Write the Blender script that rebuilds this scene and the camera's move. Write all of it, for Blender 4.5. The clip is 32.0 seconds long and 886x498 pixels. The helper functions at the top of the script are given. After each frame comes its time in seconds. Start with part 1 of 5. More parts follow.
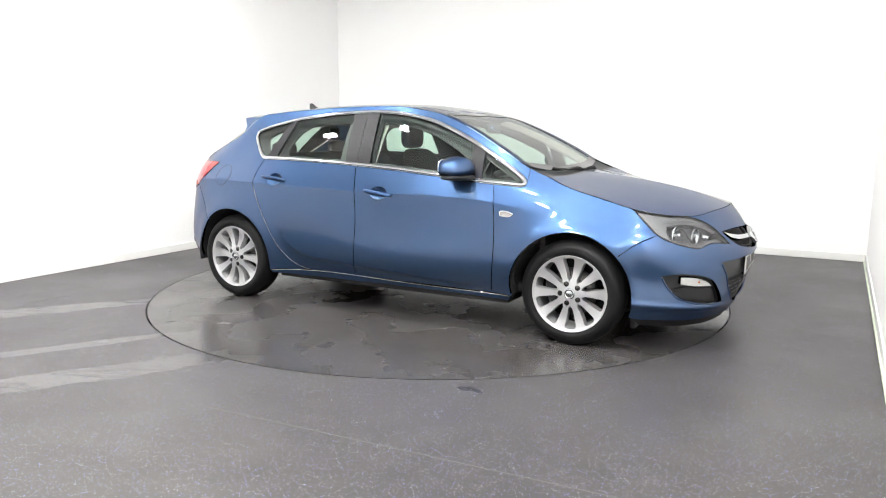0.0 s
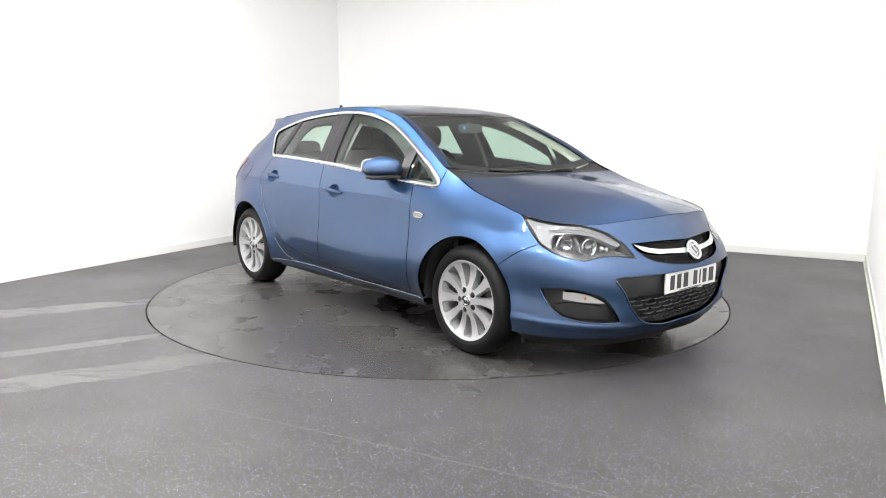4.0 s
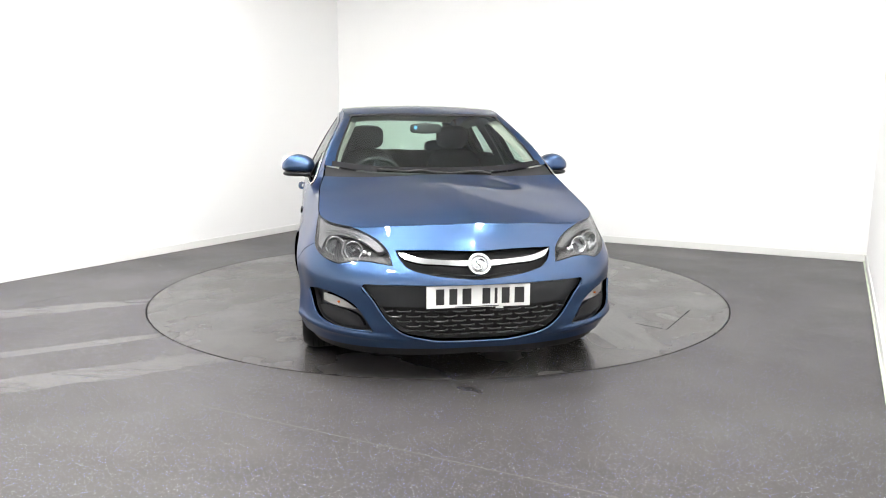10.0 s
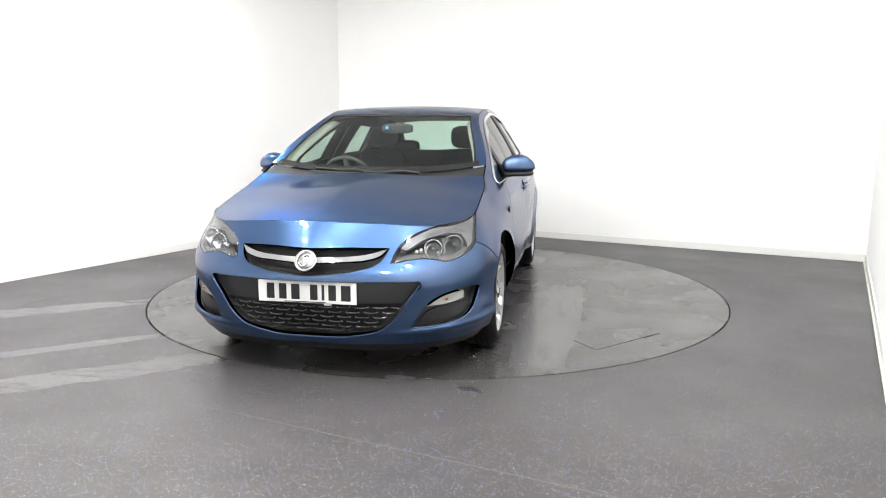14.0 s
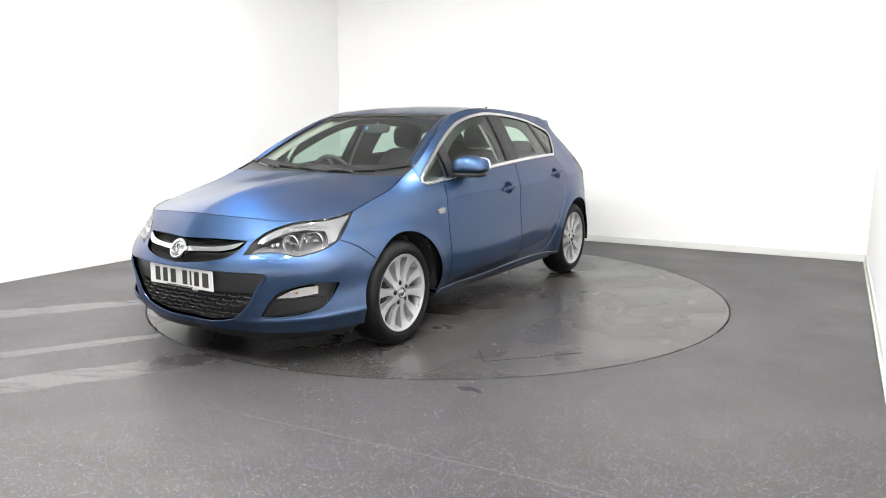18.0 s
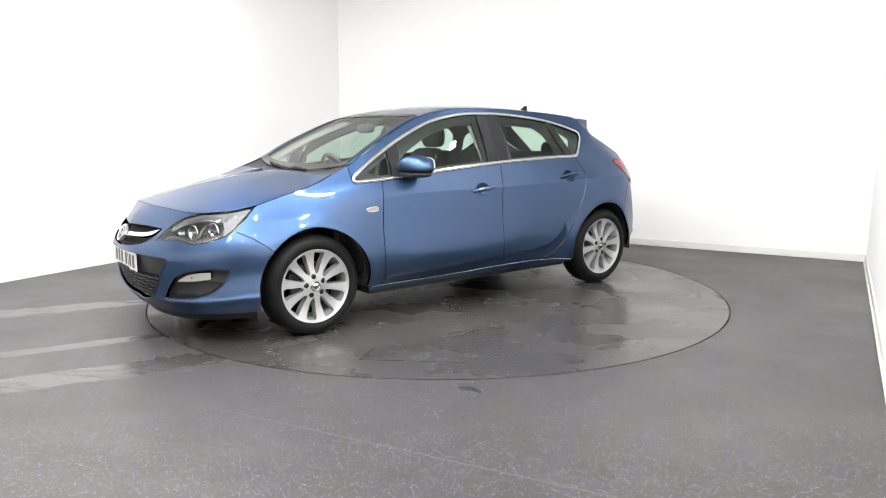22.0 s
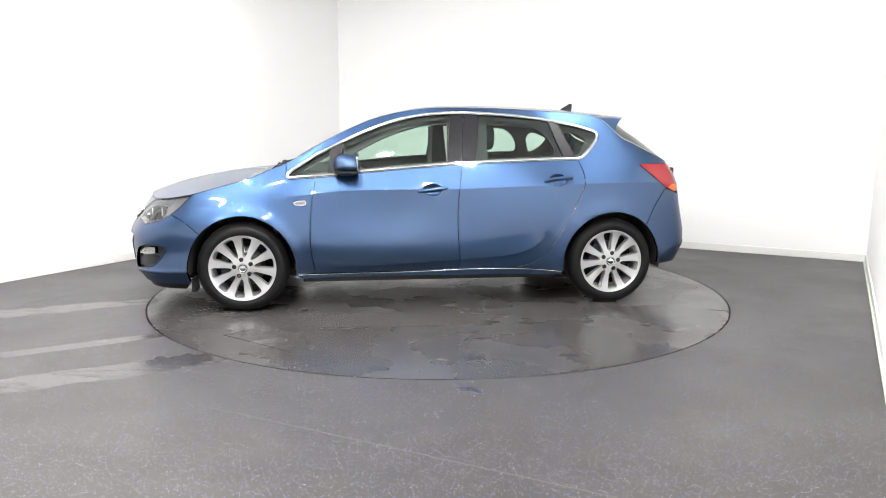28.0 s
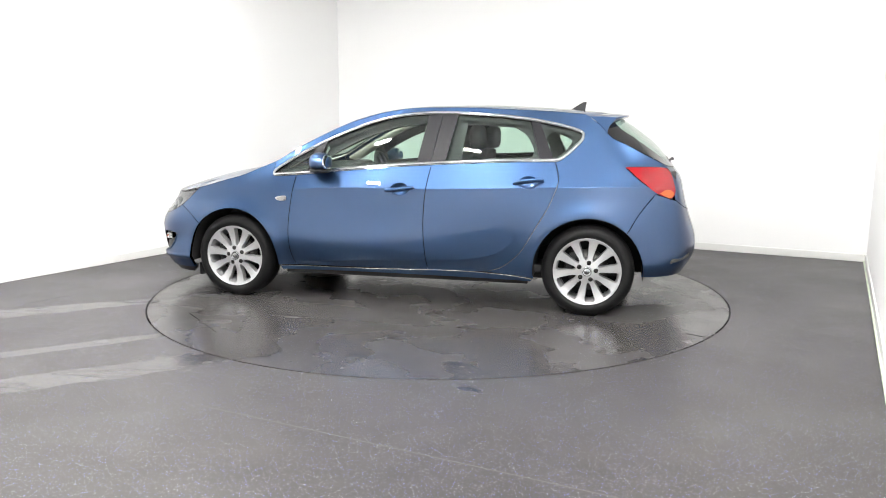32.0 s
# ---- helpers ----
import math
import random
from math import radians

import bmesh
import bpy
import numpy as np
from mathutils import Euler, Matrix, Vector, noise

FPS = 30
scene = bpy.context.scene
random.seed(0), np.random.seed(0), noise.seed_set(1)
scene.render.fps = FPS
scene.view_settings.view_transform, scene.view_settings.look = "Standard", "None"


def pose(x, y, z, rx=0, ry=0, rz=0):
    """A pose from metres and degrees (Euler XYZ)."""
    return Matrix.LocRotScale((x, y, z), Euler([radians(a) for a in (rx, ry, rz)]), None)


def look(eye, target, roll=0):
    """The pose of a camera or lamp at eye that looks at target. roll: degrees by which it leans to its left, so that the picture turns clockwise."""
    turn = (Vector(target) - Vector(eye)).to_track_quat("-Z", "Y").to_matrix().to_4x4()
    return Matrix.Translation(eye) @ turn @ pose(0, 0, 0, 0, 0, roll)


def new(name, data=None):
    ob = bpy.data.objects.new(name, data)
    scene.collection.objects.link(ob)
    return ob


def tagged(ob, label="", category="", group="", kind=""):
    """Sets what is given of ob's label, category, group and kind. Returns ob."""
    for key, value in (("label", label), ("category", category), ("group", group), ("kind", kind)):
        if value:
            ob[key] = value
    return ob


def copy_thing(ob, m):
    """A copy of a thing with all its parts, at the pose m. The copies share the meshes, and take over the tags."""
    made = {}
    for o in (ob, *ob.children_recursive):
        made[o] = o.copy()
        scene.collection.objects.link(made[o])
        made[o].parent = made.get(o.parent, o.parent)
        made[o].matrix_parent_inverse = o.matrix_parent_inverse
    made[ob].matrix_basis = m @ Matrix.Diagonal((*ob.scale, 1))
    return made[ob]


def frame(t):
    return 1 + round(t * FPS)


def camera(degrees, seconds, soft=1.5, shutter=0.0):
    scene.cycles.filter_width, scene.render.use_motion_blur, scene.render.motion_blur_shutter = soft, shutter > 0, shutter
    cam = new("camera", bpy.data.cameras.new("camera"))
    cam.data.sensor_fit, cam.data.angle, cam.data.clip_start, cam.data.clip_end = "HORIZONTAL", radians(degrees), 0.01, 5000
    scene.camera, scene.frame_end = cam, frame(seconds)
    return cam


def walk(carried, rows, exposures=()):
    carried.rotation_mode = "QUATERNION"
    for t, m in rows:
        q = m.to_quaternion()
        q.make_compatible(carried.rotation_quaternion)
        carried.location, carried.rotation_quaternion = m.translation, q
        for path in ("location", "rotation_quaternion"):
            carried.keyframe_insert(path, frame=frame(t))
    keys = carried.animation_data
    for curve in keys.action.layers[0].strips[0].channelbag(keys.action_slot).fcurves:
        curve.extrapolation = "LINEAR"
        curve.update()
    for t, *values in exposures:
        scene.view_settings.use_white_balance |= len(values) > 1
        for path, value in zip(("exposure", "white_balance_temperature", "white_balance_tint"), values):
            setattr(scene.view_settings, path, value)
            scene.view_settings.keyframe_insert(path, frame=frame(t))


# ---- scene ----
cam = camera(63.4, 32.0, soft=1.0)
EYE = (0.0, -5.8050, 1.2708)
AIM = (EYE[0] + 0.00567, EYE[1] + 0.98682, EYE[2] - 0.16161)
walk(cam, [(0.0, look(EYE, AIM, 0.1305)), (32.0, look(EYE, AIM, 0.1305))])

# ---- world and exposure: a closed room, lit by its ceiling panels ----
world = bpy.data.worlds.new("world")
world.use_nodes = True
world.node_tree.nodes["Background"].inputs[0].default_value = (0.8, 0.85, 0.9, 1)
world.node_tree.nodes["Background"].inputs[1].default_value = 0.05
scene.world = world
scene.view_settings.exposure = 0.0
PANEL_GLOW = 800.0

# ---- materials ----


def material(name, color, rough=0.5, metal=0.0, coat=0.0, spec=0.5, bump=0.0, scale=60.0, vary=0.0, glow=0.0):
    m = bpy.data.materials.new(name)
    m.use_nodes = True
    nt = m.node_tree
    b = nt.nodes["Principled BSDF"]
    b.inputs["Base Color"].default_value = (*color, 1)
    b.inputs["Roughness"].default_value = rough
    b.inputs["Metallic"].default_value = metal
    b.inputs["Coat Weight"].default_value = coat
    b.inputs["Coat Roughness"].default_value = 0.015
    b.inputs["Specular IOR Level"].default_value = spec
    if glow:
        b.inputs["Emission Color"].default_value = (1, 0.985, 0.96, 1)
        b.inputs["Emission Strength"].default_value = glow
    if bump or vary:
        co = nt.nodes.new("ShaderNodeTexCoord")
        n = nt.nodes.new("ShaderNodeTexNoise")
        n.inputs["Scale"].default_value, n.inputs["Detail"].default_value = scale, 6
        nt.links.new(co.outputs["Object"], n.inputs["Vector"])
        if bump:
            k = nt.nodes.new("ShaderNodeBump")
            k.inputs["Strength"].default_value, k.inputs["Distance"].default_value = bump, 0.002
            nt.links.new(n.outputs["Fac"], k.inputs["Height"])
            nt.links.new(k.outputs["Normal"], b.inputs["Normal"])
        if vary:
            big = nt.nodes.new("ShaderNodeTexNoise")
            big.inputs["Scale"].default_value, big.inputs["Detail"].default_value = scale / 12, 4
            nt.links.new(co.outputs["Object"], big.inputs["Vector"])
            r = nt.nodes.new("ShaderNodeMapRange")
            r.inputs["To Min"].default_value, r.inputs["To Max"].default_value = max(rough - vary, 0.02), rough + vary
            nt.links.new(big.outputs["Fac"], r.inputs["Value"])
            nt.links.new(r.outputs["Result"], b.inputs["Roughness"])
    return m


def glass(name, tint, least=0.07, gloss=0.0):
    """A thin pane: tinted see-through, with a mirror gloss that grows at grazing angles."""
    m = bpy.data.materials.new(name)
    m.use_nodes = True
    nt = m.node_tree
    nt.nodes.clear()
    out, mix = nt.nodes.new("ShaderNodeOutputMaterial"), nt.nodes.new("ShaderNodeMixShader")
    clear, shine, face = nt.nodes.new("ShaderNodeBsdfTransparent"), nt.nodes.new("ShaderNodeBsdfGlossy"), nt.nodes.new("ShaderNodeLayerWeight")
    power, gain = nt.nodes.new("ShaderNodeMath"), nt.nodes.new("ShaderNodeMath")
    power.operation, gain.operation = "POWER", "MULTIPLY_ADD"
    face.inputs["Blend"].default_value, power.inputs[1].default_value = 0.5, 5.0
    gain.inputs[1].default_value, gain.inputs[2].default_value = 1 - least, least
    clear.inputs[0].default_value = (*tint, 1)
    shine.inputs["Roughness"].default_value = gloss
    nt.links.new(face.outputs["Facing"], power.inputs[0])
    nt.links.new(power.outputs[0], gain.inputs[0])
    nt.links.new(gain.outputs[0], mix.inputs[0])
    nt.links.new(clear.outputs[0], mix.inputs[1])
    nt.links.new(shine.outputs[0], mix.inputs[2])
    nt.links.new(mix.outputs[0], out.inputs[0])
    return m


def paint_material():
    """Metallic blue: glinting flakes in the base, clear lacquer on top."""
    m = material("blue_metallic_paint", (0.05, 0.12, 0.28), rough=0.35, metal=0.94, coat=0.8)
    nt = m.node_tree
    b = nt.nodes["Principled BSDF"]
    co, v = nt.nodes.new("ShaderNodeTexCoord"), nt.nodes.new("ShaderNodeTexVoronoi")
    v.inputs["Scale"].default_value = 900
    nt.links.new(co.outputs["Object"], v.inputs["Vector"])
    b.inputs["Specular Tint"].default_value = (0.20, 0.25, 0.33, 1)
    b.inputs["Coat IOR"].default_value = 1.56
    b.inputs["Coat Roughness"].default_value = 0.02
    hsv = nt.nodes.new("ShaderNodeHueSaturation")
    hsv.inputs["Color"].default_value = (0.036, 0.077, 0.168, 1)
    r = nt.nodes.new("ShaderNodeMapRange")
    r.inputs["To Min"].default_value, r.inputs["To Max"].default_value = 0.82, 1.18
    sep = nt.nodes.new("ShaderNodeSeparateColor")
    nt.links.new(v.outputs["Color"], sep.inputs[0])
    nt.links.new(sep.outputs[0], r.inputs["Value"])
    nt.links.new(r.outputs["Result"], hsv.inputs["Value"])
    nt.links.new(hsv.outputs[0], b.inputs["Base Color"])
    return m


def vinyl_material(name, films, spots, wet=0.0):
    """Dark grey safety vinyl with fine pale and bluish flecks, thin films of water and darker damp spots."""
    m = material(name, (0.06, 0.058, 0.056), rough=0.45, spec=0.30)
    nt = m.node_tree
    b = nt.nodes["Principled BSDF"]
    new_node, link = nt.nodes.new, nt.links.new
    co = new_node("ShaderNodeTexCoord")

    def noise_at(scale, detail=4, stretch=None, turn=0.0):
        n = new_node("ShaderNodeTexNoise")
        n.inputs["Scale"].default_value, n.inputs["Detail"].default_value = scale, detail
        if stretch:
            mp = new_node("ShaderNodeMapping")
            mp.inputs["Scale"].default_value, mp.inputs["Rotation"].default_value = stretch, (0, 0, turn)
            link(co.outputs["Object"], mp.inputs[0])
            link(mp.outputs[0], n.inputs["Vector"])
        else:
            link(co.outputs["Object"], n.inputs["Vector"])
        return n.outputs["Fac"]

    def ramp(fac, a, b_, lo, hi):
        r = new_node("ShaderNodeMapRange")
        r.inputs["From Min"].default_value, r.inputs["From Max"].default_value = a, b_
        r.inputs["To Min"].default_value, r.inputs["To Max"].default_value = lo, hi
        link(fac, r.inputs["Value"])
        return r.outputs["Result"]

    def math_of(kind, p, q):
        n = new_node("ShaderNodeMath")
        n.operation = kind
        for sock, v in ((n.inputs[0], p), (n.inputs[1], q)):
            if isinstance(v, float):
                sock.default_value = v
            else:
                link(v, sock)
        return n.outputs[0]

    def mixed(fac, c1, c2):
        x = new_node("ShaderNodeMix")
        x.data_type = "RGBA"
        link(fac, x.inputs[0])
        for sock, c in ((x.inputs[6], c1), (x.inputs[7], c2)):
            if isinstance(c, tuple):
                sock.default_value = (*c, 1)
            else:
                link(c, sock)
        return x.outputs[2]

    def blended(fac, p, q):
        x = new_node("ShaderNodeMix")
        link(fac, x.inputs[0])
        for sock, v in ((x.inputs[2], p), (x.inputs[3], q)):
            if isinstance(v, float):
                sock.default_value = v
            else:
                link(v, sock)
        return x.outputs[0]

    rag_small, rag_large, rag_long = noise_at(14.0, 5), noise_at(3.2, 6), noise_at(6.0, 5, (0.35, 2.2, 1), 0.45)

    def smear(x0, y0, x1, y1, wide, rag):
        """How far a place lies from a line's smear: below 1 inside, with a ragged edge."""
        mp, sx = new_node("ShaderNodeMapping"), new_node("ShaderNodeSeparateXYZ")
        mp.vector_type = "TEXTURE"
        mp.inputs["Location"].default_value, mp.inputs["Rotation"].default_value = ((x0 + x1) / 2, (y0 + y1) / 2, 0), (0, 0, math.atan2(y1 - y0, x1 - x0))
        mp.inputs["Scale"].default_value = (math.hypot(x1 - x0, y1 - y0) / 2, wide / 2, 1)
        link(co.outputs["Object"], mp.inputs[0])
        link(mp.outputs[0], sx.inputs[0])
        far = [math_of("POWER", math_of("ABSOLUTE", sx.outputs[k], 0.0), 3.0) for k in (0, 1)]
        return math_of("ADD", math_of("ADD", far[0], far[1]), rag)

    dark, pale = [tuple(c * (0.92 + 0.02 * wet) for c in q) for q in ((0.0120, 0.0112, 0.0107), (0.097, 0.0905, 0.0885))]
    base = mixed(noise_at(160, 3), dark, pale)
    base = mixed(ramp(noise_at(1.6, 5, (0.35, 1.6, 1), 0.35), 0.50, 0.66, 0.0, 0.30), base, (0.060, 0.059, 0.057))
    base = mixed(ramp(noise_at(5.0, 6), 0.35, 0.7, 0.0, 0.34), base, (0.019, 0.0175, 0.0165))
    if wet:
        base = mixed(ramp(noise_at(0.9 + 0.8 * wet, 8), 0.42, 0.70, 0.0, 0.24), base, (0.016, 0.0148, 0.0135))
    # flecks in two sizes
    for scale, least, r0, r1, pale_hue, blue_hue in ((120.0, 0.32, 0.18, 0.27, (0.44, 0.43, 0.49), (0.21, 0.22, 0.64)), (80.0, 0.76, 0.13, 0.21, (0.60, 0.60, 0.66), (0.27, 0.29, 0.74))):
        fleck = new_node("ShaderNodeTexVoronoi")
        fleck.inputs["Scale"].default_value = scale
        link(co.outputs["Object"], fleck.inputs["Vector"])
        tone = new_node("ShaderNodeSeparateColor")
        link(fleck.outputs["Color"], tone.inputs[0])
        least += (0.97 - least) * 0.7 * wet
        chosen, near = ramp(tone.outputs[0], least, least + 0.01, 0, 1), ramp(fleck.outputs["Distance"], r0, r1, 1, 0)
        hue = mixed(ramp(tone.outputs[1], 0.55, 0.6, 0, 1), pale_hue, blue_hue)
        base = mixed(math_of("MULTIPLY", math_of("MULTIPLY", chosen, near), ramp(tone.outputs[2], 0.0, 1.0, 0.25, 1.0)), base, hue)
    damp = noise_at(0.9 + 0.8 * wet, 8)
    rough = ramp(damp, 0.35 + 0.08 * wet, 0.70 - 0.06 * wet, 0.44 - 0.14 * wet, 0.34 - 0.13 * wet)
    gloss = ramp(damp, 0.35, 0.70, 0.18 + 0.10 * wet, 0.24 + 0.18 * wet)
    # thin films of water left by the mop, smooth and bright where they mirror the walls
    edge_long = ramp(rag_long, 0.3, 0.7, -0.45, 0.45)
    for q in films:
        inside_film = ramp(smear(*q, edge_long), 0.84, 0.96, 1.0, 0.0)
        inside_film = math_of("MULTIPLY", inside_film, ramp(rag_long, 0.38, 0.50, 0.45, 1.0))
        rough, gloss = blended(inside_film, rough, 0.22), blended(inside_film, gloss, 0.33 + 0.10 * wet)
        # part of the walls' reflection is also put in as a paler base colour
        base = mixed(math_of("MULTIPLY", inside_film, 0.14 + 0.18 * wet), base, (0.085, 0.084, 0.082))
    # damp prints and drips
    edge_spot = math_of("ADD", ramp(rag_large, 0.3, 0.7, -0.5, 0.5), ramp(rag_small, 0.3, 0.7, -0.6, 0.6))
    for q in spots:
        inside_spot = ramp(smear(*q, edge_spot), 0.35, 0.95, 0.8, 0.0)
        rough, gloss = blended(inside_spot, rough, 0.16), blended(inside_spot, gloss, 0.40)
        base = mixed(math_of("MULTIPLY", inside_spot, 0.45), base, (0.013, 0.012, 0.011))
    link(base, b.inputs["Base Color"])
    link(rough, b.inputs["Roughness"])
    link(gloss, b.inputs["Specular IOR Level"])
    k = new_node("ShaderNodeBump")
    k.inputs["Strength"].default_value, k.inputs["Distance"].default_value = 0.22 - 0.15 * wet, 0.001
    link(noise_at(220, 2), k.inputs["Height"])
    link(k.outputs["Normal"], b.inputs["Normal"])
    return m


PAINT = paint_material()
CHROME = material("chrome", (0.66, 0.67, 0.68), rough=0.08, metal=1.0)
SATIN = material("satin_chrome", (0.45, 0.46, 0.47), rough=0.25, metal=1.0)
ALLOY = material("silver_alloy", (0.49, 0.495, 0.505), rough=0.30, metal=0.65, coat=0.25, vary=0.05, scale=30)
BLACK = material("black_plastic", (0.012, 0.012, 0.013), rough=0.45, spec=0.25, bump=0.15, scale=400)
GREY_PLASTIC = material("dark_grey_plastic", (0.026, 0.027, 0.029), rough=0.42, spec=0.3, bump=0.2, scale=500)
GRILLE_PLASTIC = material("grille_plastic", (0.030, 0.031, 0.033), rough=0.22)
PILLAR = material("grey_pillar_film", (0.010, 0.010, 0.012), rough=0.36, spec=0.2)
GLOSS_BLACK = material("gloss_black", (0.006, 0.006, 0.007), rough=0.08)
RUBBER = material("tyre_rubber", (0.0045, 0.0045, 0.005), rough=0.55, spec=0.22, bump=0.3, scale=200, vary=0.08)
STEEL = material("brake_steel", (0.07, 0.068, 0.066), rough=0.35, metal=0.9, vary=0.1, scale=80)
# near-black for wipers, liners and grille backs; also stands for shade inside the wheels
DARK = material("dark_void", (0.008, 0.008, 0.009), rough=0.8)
FABRIC = material("black_fabric", (0.020, 0.020, 0.022), rough=0.9, bump=0.4, scale=500)
TRIM = material("dark_cabin_trim", (0.022, 0.023, 0.025), rough=0.6, bump=0.2, scale=300)
LINING = material("pale_cabin_lining", (0.42, 0.41, 0.37), rough=0.85, bump=0.2, scale=300)
DAY_LENS = material("running_lamp_reflector", (0.55, 0.54, 0.51), rough=0.22, metal=0.4, coat=0.5, bump=0.4, scale=80)
CLEAR_GREY = material("frosted_lens", (0.18, 0.18, 0.18), rough=0.2, coat=0.6)
PLATE = material("white_plate", (0.66, 0.66, 0.65), rough=0.3, coat=0.4)
INK = material("black_ink", (0.010, 0.010, 0.011), rough=0.4)
RED = material("red_lens", (0.23, 0.002, 0.006), rough=0.22, coat=0.5, spec=0.3)
AMBER = material("amber_lens", (0.45, 0.09, 0.01), rough=0.25, coat=0.4)
BLUE_DOT = material("blue_sticker", (0.10, 0.40, 0.80), rough=0.4)
GLASS = glass("green_tinted_glass", (0.70, 0.84, 0.76))
SCREEN_GLASS = glass("windscreen_glass", (0.66, 0.79, 0.72))
LENS = glass("clear_lens", (0.93, 0.94, 0.95))
MIRROR = material("mirror_glass", (0.85, 0.87, 0.88), rough=0.01, metal=1.0)
WALL = material("white_wall_paint", (0.92, 0.92, 0.915), rough=0.6, bump=0.05, scale=40, vary=0.05)
SKIRT = material("white_gloss_paint", (0.80, 0.80, 0.78), rough=0.3)
SKIRT_EDGE = material("pale_green_sealant", (0.55, 0.62, 0.48), rough=0.5)
CEILING = material("off_white_ceiling", (0.82, 0.82, 0.81), rough=0.8, bump=0.1, scale=60)
LIGHT = material("lit_diffuser", (0.9, 0.9, 0.9), rough=0.5, glow=PANEL_GLOW)
CASING = material("white_metal_casing", (0.75, 0.75, 0.75), rough=0.4)
VINYL = vinyl_material("speckled_grey_vinyl", [(-4.3, -1.44, -2.16, -0.49, 0.27), (-2.9, -2.05, -1.65, -1.36, 0.13), (-3.2, -2.84, -1.15, -1.82, 0.27)],
                       # the first is a wet patch, its base darkened for the car's reflection
                       [(-1.70, -1.96, -1.15, -1.86, 0.22), (0.08, -2.34, 0.26, -2.44, 0.07), (-1.66, -1.36, -1.58, -1.40, 0.06)])
TABLE_VINYL = vinyl_material("speckled_table_vinyl", [(-0.35, 1.03, 1.97, 0.90, 0.40), (1.10, 1.38, 1.32, 1.46, 0.10)],
                             [(-0.05, 1.90, 0.09, 1.87, 0.07), (-0.66, 1.91, -0.48, 1.90, 0.06), (-1.50, 1.40, -1.30, 1.50, 0.07), (0.50, 2.03, 0.62, 1.99, 0.07), (0.14, 1.18, 0.30, 1.15, 0.05), (-0.58, 1.19, -0.40, 1.16, 0.06), (-0.20, 1.52, 0.0, 1.50, 0.05)], wet=1.0)
FACET = material("faceted_reflector", (0.78, 0.79, 0.80), rough=0.12, metal=1.0, bump=1.0, scale=45)
LAMP_SILVER = material("lamp_silver", (0.13, 0.132, 0.137), rough=0.42, metal=0.6, bump=0.6, scale=40)
LAMP_GREY = material("lamp_housing_grey", (0.035, 0.0355, 0.037), rough=0.30, spec=0.5)
BELT = material("grey_belt_webbing", (0.30, 0.30, 0.28), rough=0.8, bump=0.3, scale=400)
SEAM = material("vinyl_weld_seam", (0.075, 0.072, 0.066), rough=0.45)
GROOVE = material("dark_groove", (0.006, 0.006, 0.006), rough=0.9)


# ---- mesh helpers ----
def part(name, data, mat, parent=None, label=""):
    if isinstance(data, bmesh.types.BMesh):
        me = bpy.data.meshes.new(name)
        bmesh.ops.recalc_face_normals(data, faces=data.faces)
        data.to_mesh(me)
        data.free()
    else:
        me = data
    if not me.materials:
        me.materials.append(mat)
    ob = new(name, me)
    ob.parent = parent
    return tagged(ob, label) if label else ob


def mesh_of(name, verts, faces, normals=None, smooth=True):
    me = bpy.data.meshes.new(name)
    me.from_pydata([tuple(map(float, v)) for v in verts], [], [tuple(map(int, f)) for f in faces])
    if smooth:
        me.polygons.foreach_set("use_smooth", [True] * len(me.polygons))
    if normals is not None:
        me.normals_split_custom_set_from_vertices([tuple(map(float, n)) for n in normals])
    return me


def box(bm, x0, x1, y0, y1, z0, z1, bevel=0.0, seg=2):
    r = bmesh.ops.create_cube(bm, size=1)
    bmesh.ops.scale(bm, verts=r["verts"], vec=(x1 - x0, y1 - y0, z1 - z0))
    bmesh.ops.translate(bm, verts=r["verts"], vec=((x0 + x1) / 2, (y0 + y1) / 2, (z0 + z1) / 2))
    if bevel:
        es = list({e for v in r["verts"] for e in v.link_edges})
        bmesh.ops.bevel(bm, geom=es, offset=bevel, segments=seg, affect="EDGES", profile=0.6)
    return r["verts"]


def boxed(x0, x1, y0, y1, z0, z1, bevel=0.0, seg=2):
    bm = bmesh.new()
    box(bm, x0, x1, y0, y1, z0, z1, bevel, seg)
    return bm


def lathe(name, profile, n=64, closed=False):
    """Turns a profile of (radius, y) round the y axis."""
    k = len(profile)
    a = np.linspace(0, 2 * np.pi, n, endpoint=False)
    v = [(r * math.cos(t), y, r * math.sin(t)) for t in a for r, y in profile]
    f = []
    for i in range(n):
        j = (i + 1) % n
        for q in range(k if closed else k - 1):
            w = (q + 1) % k
            f.append((i * k + q, j * k + q, j * k + w, i * k + w))
    return mesh_of(name, v, f)


def tube(name, pts, r, n=8, closed=False):
    """A round bar along points."""
    pts = [Vector(p) for p in pts]
    v, f, k = [], [], len(pts)
    for i, p in enumerate(pts):
        d = (pts[(i + 1) % k] - pts[i - 1]) if closed or 0 < i < k - 1 else (pts[min(i + 1, k - 1)] - pts[max(i - 1, 0)])
        q = d.to_track_quat("Z", "Y").to_matrix()
        v += [p + q @ Vector((r * math.cos(2 * math.pi * j / n), r * math.sin(2 * math.pi * j / n), 0)) for j in range(n)]
    for i in range(k if closed else k - 1):
        j = (i + 1) % k
        f += [(i * n + a, i * n + (a + 1) % n, j * n + (a + 1) % n, j * n + a) for a in range(n)]
    if not closed:
        f += [tuple(range(n)), tuple(range((k - 1) * n, k * n))]
    return mesh_of(name, v, f)


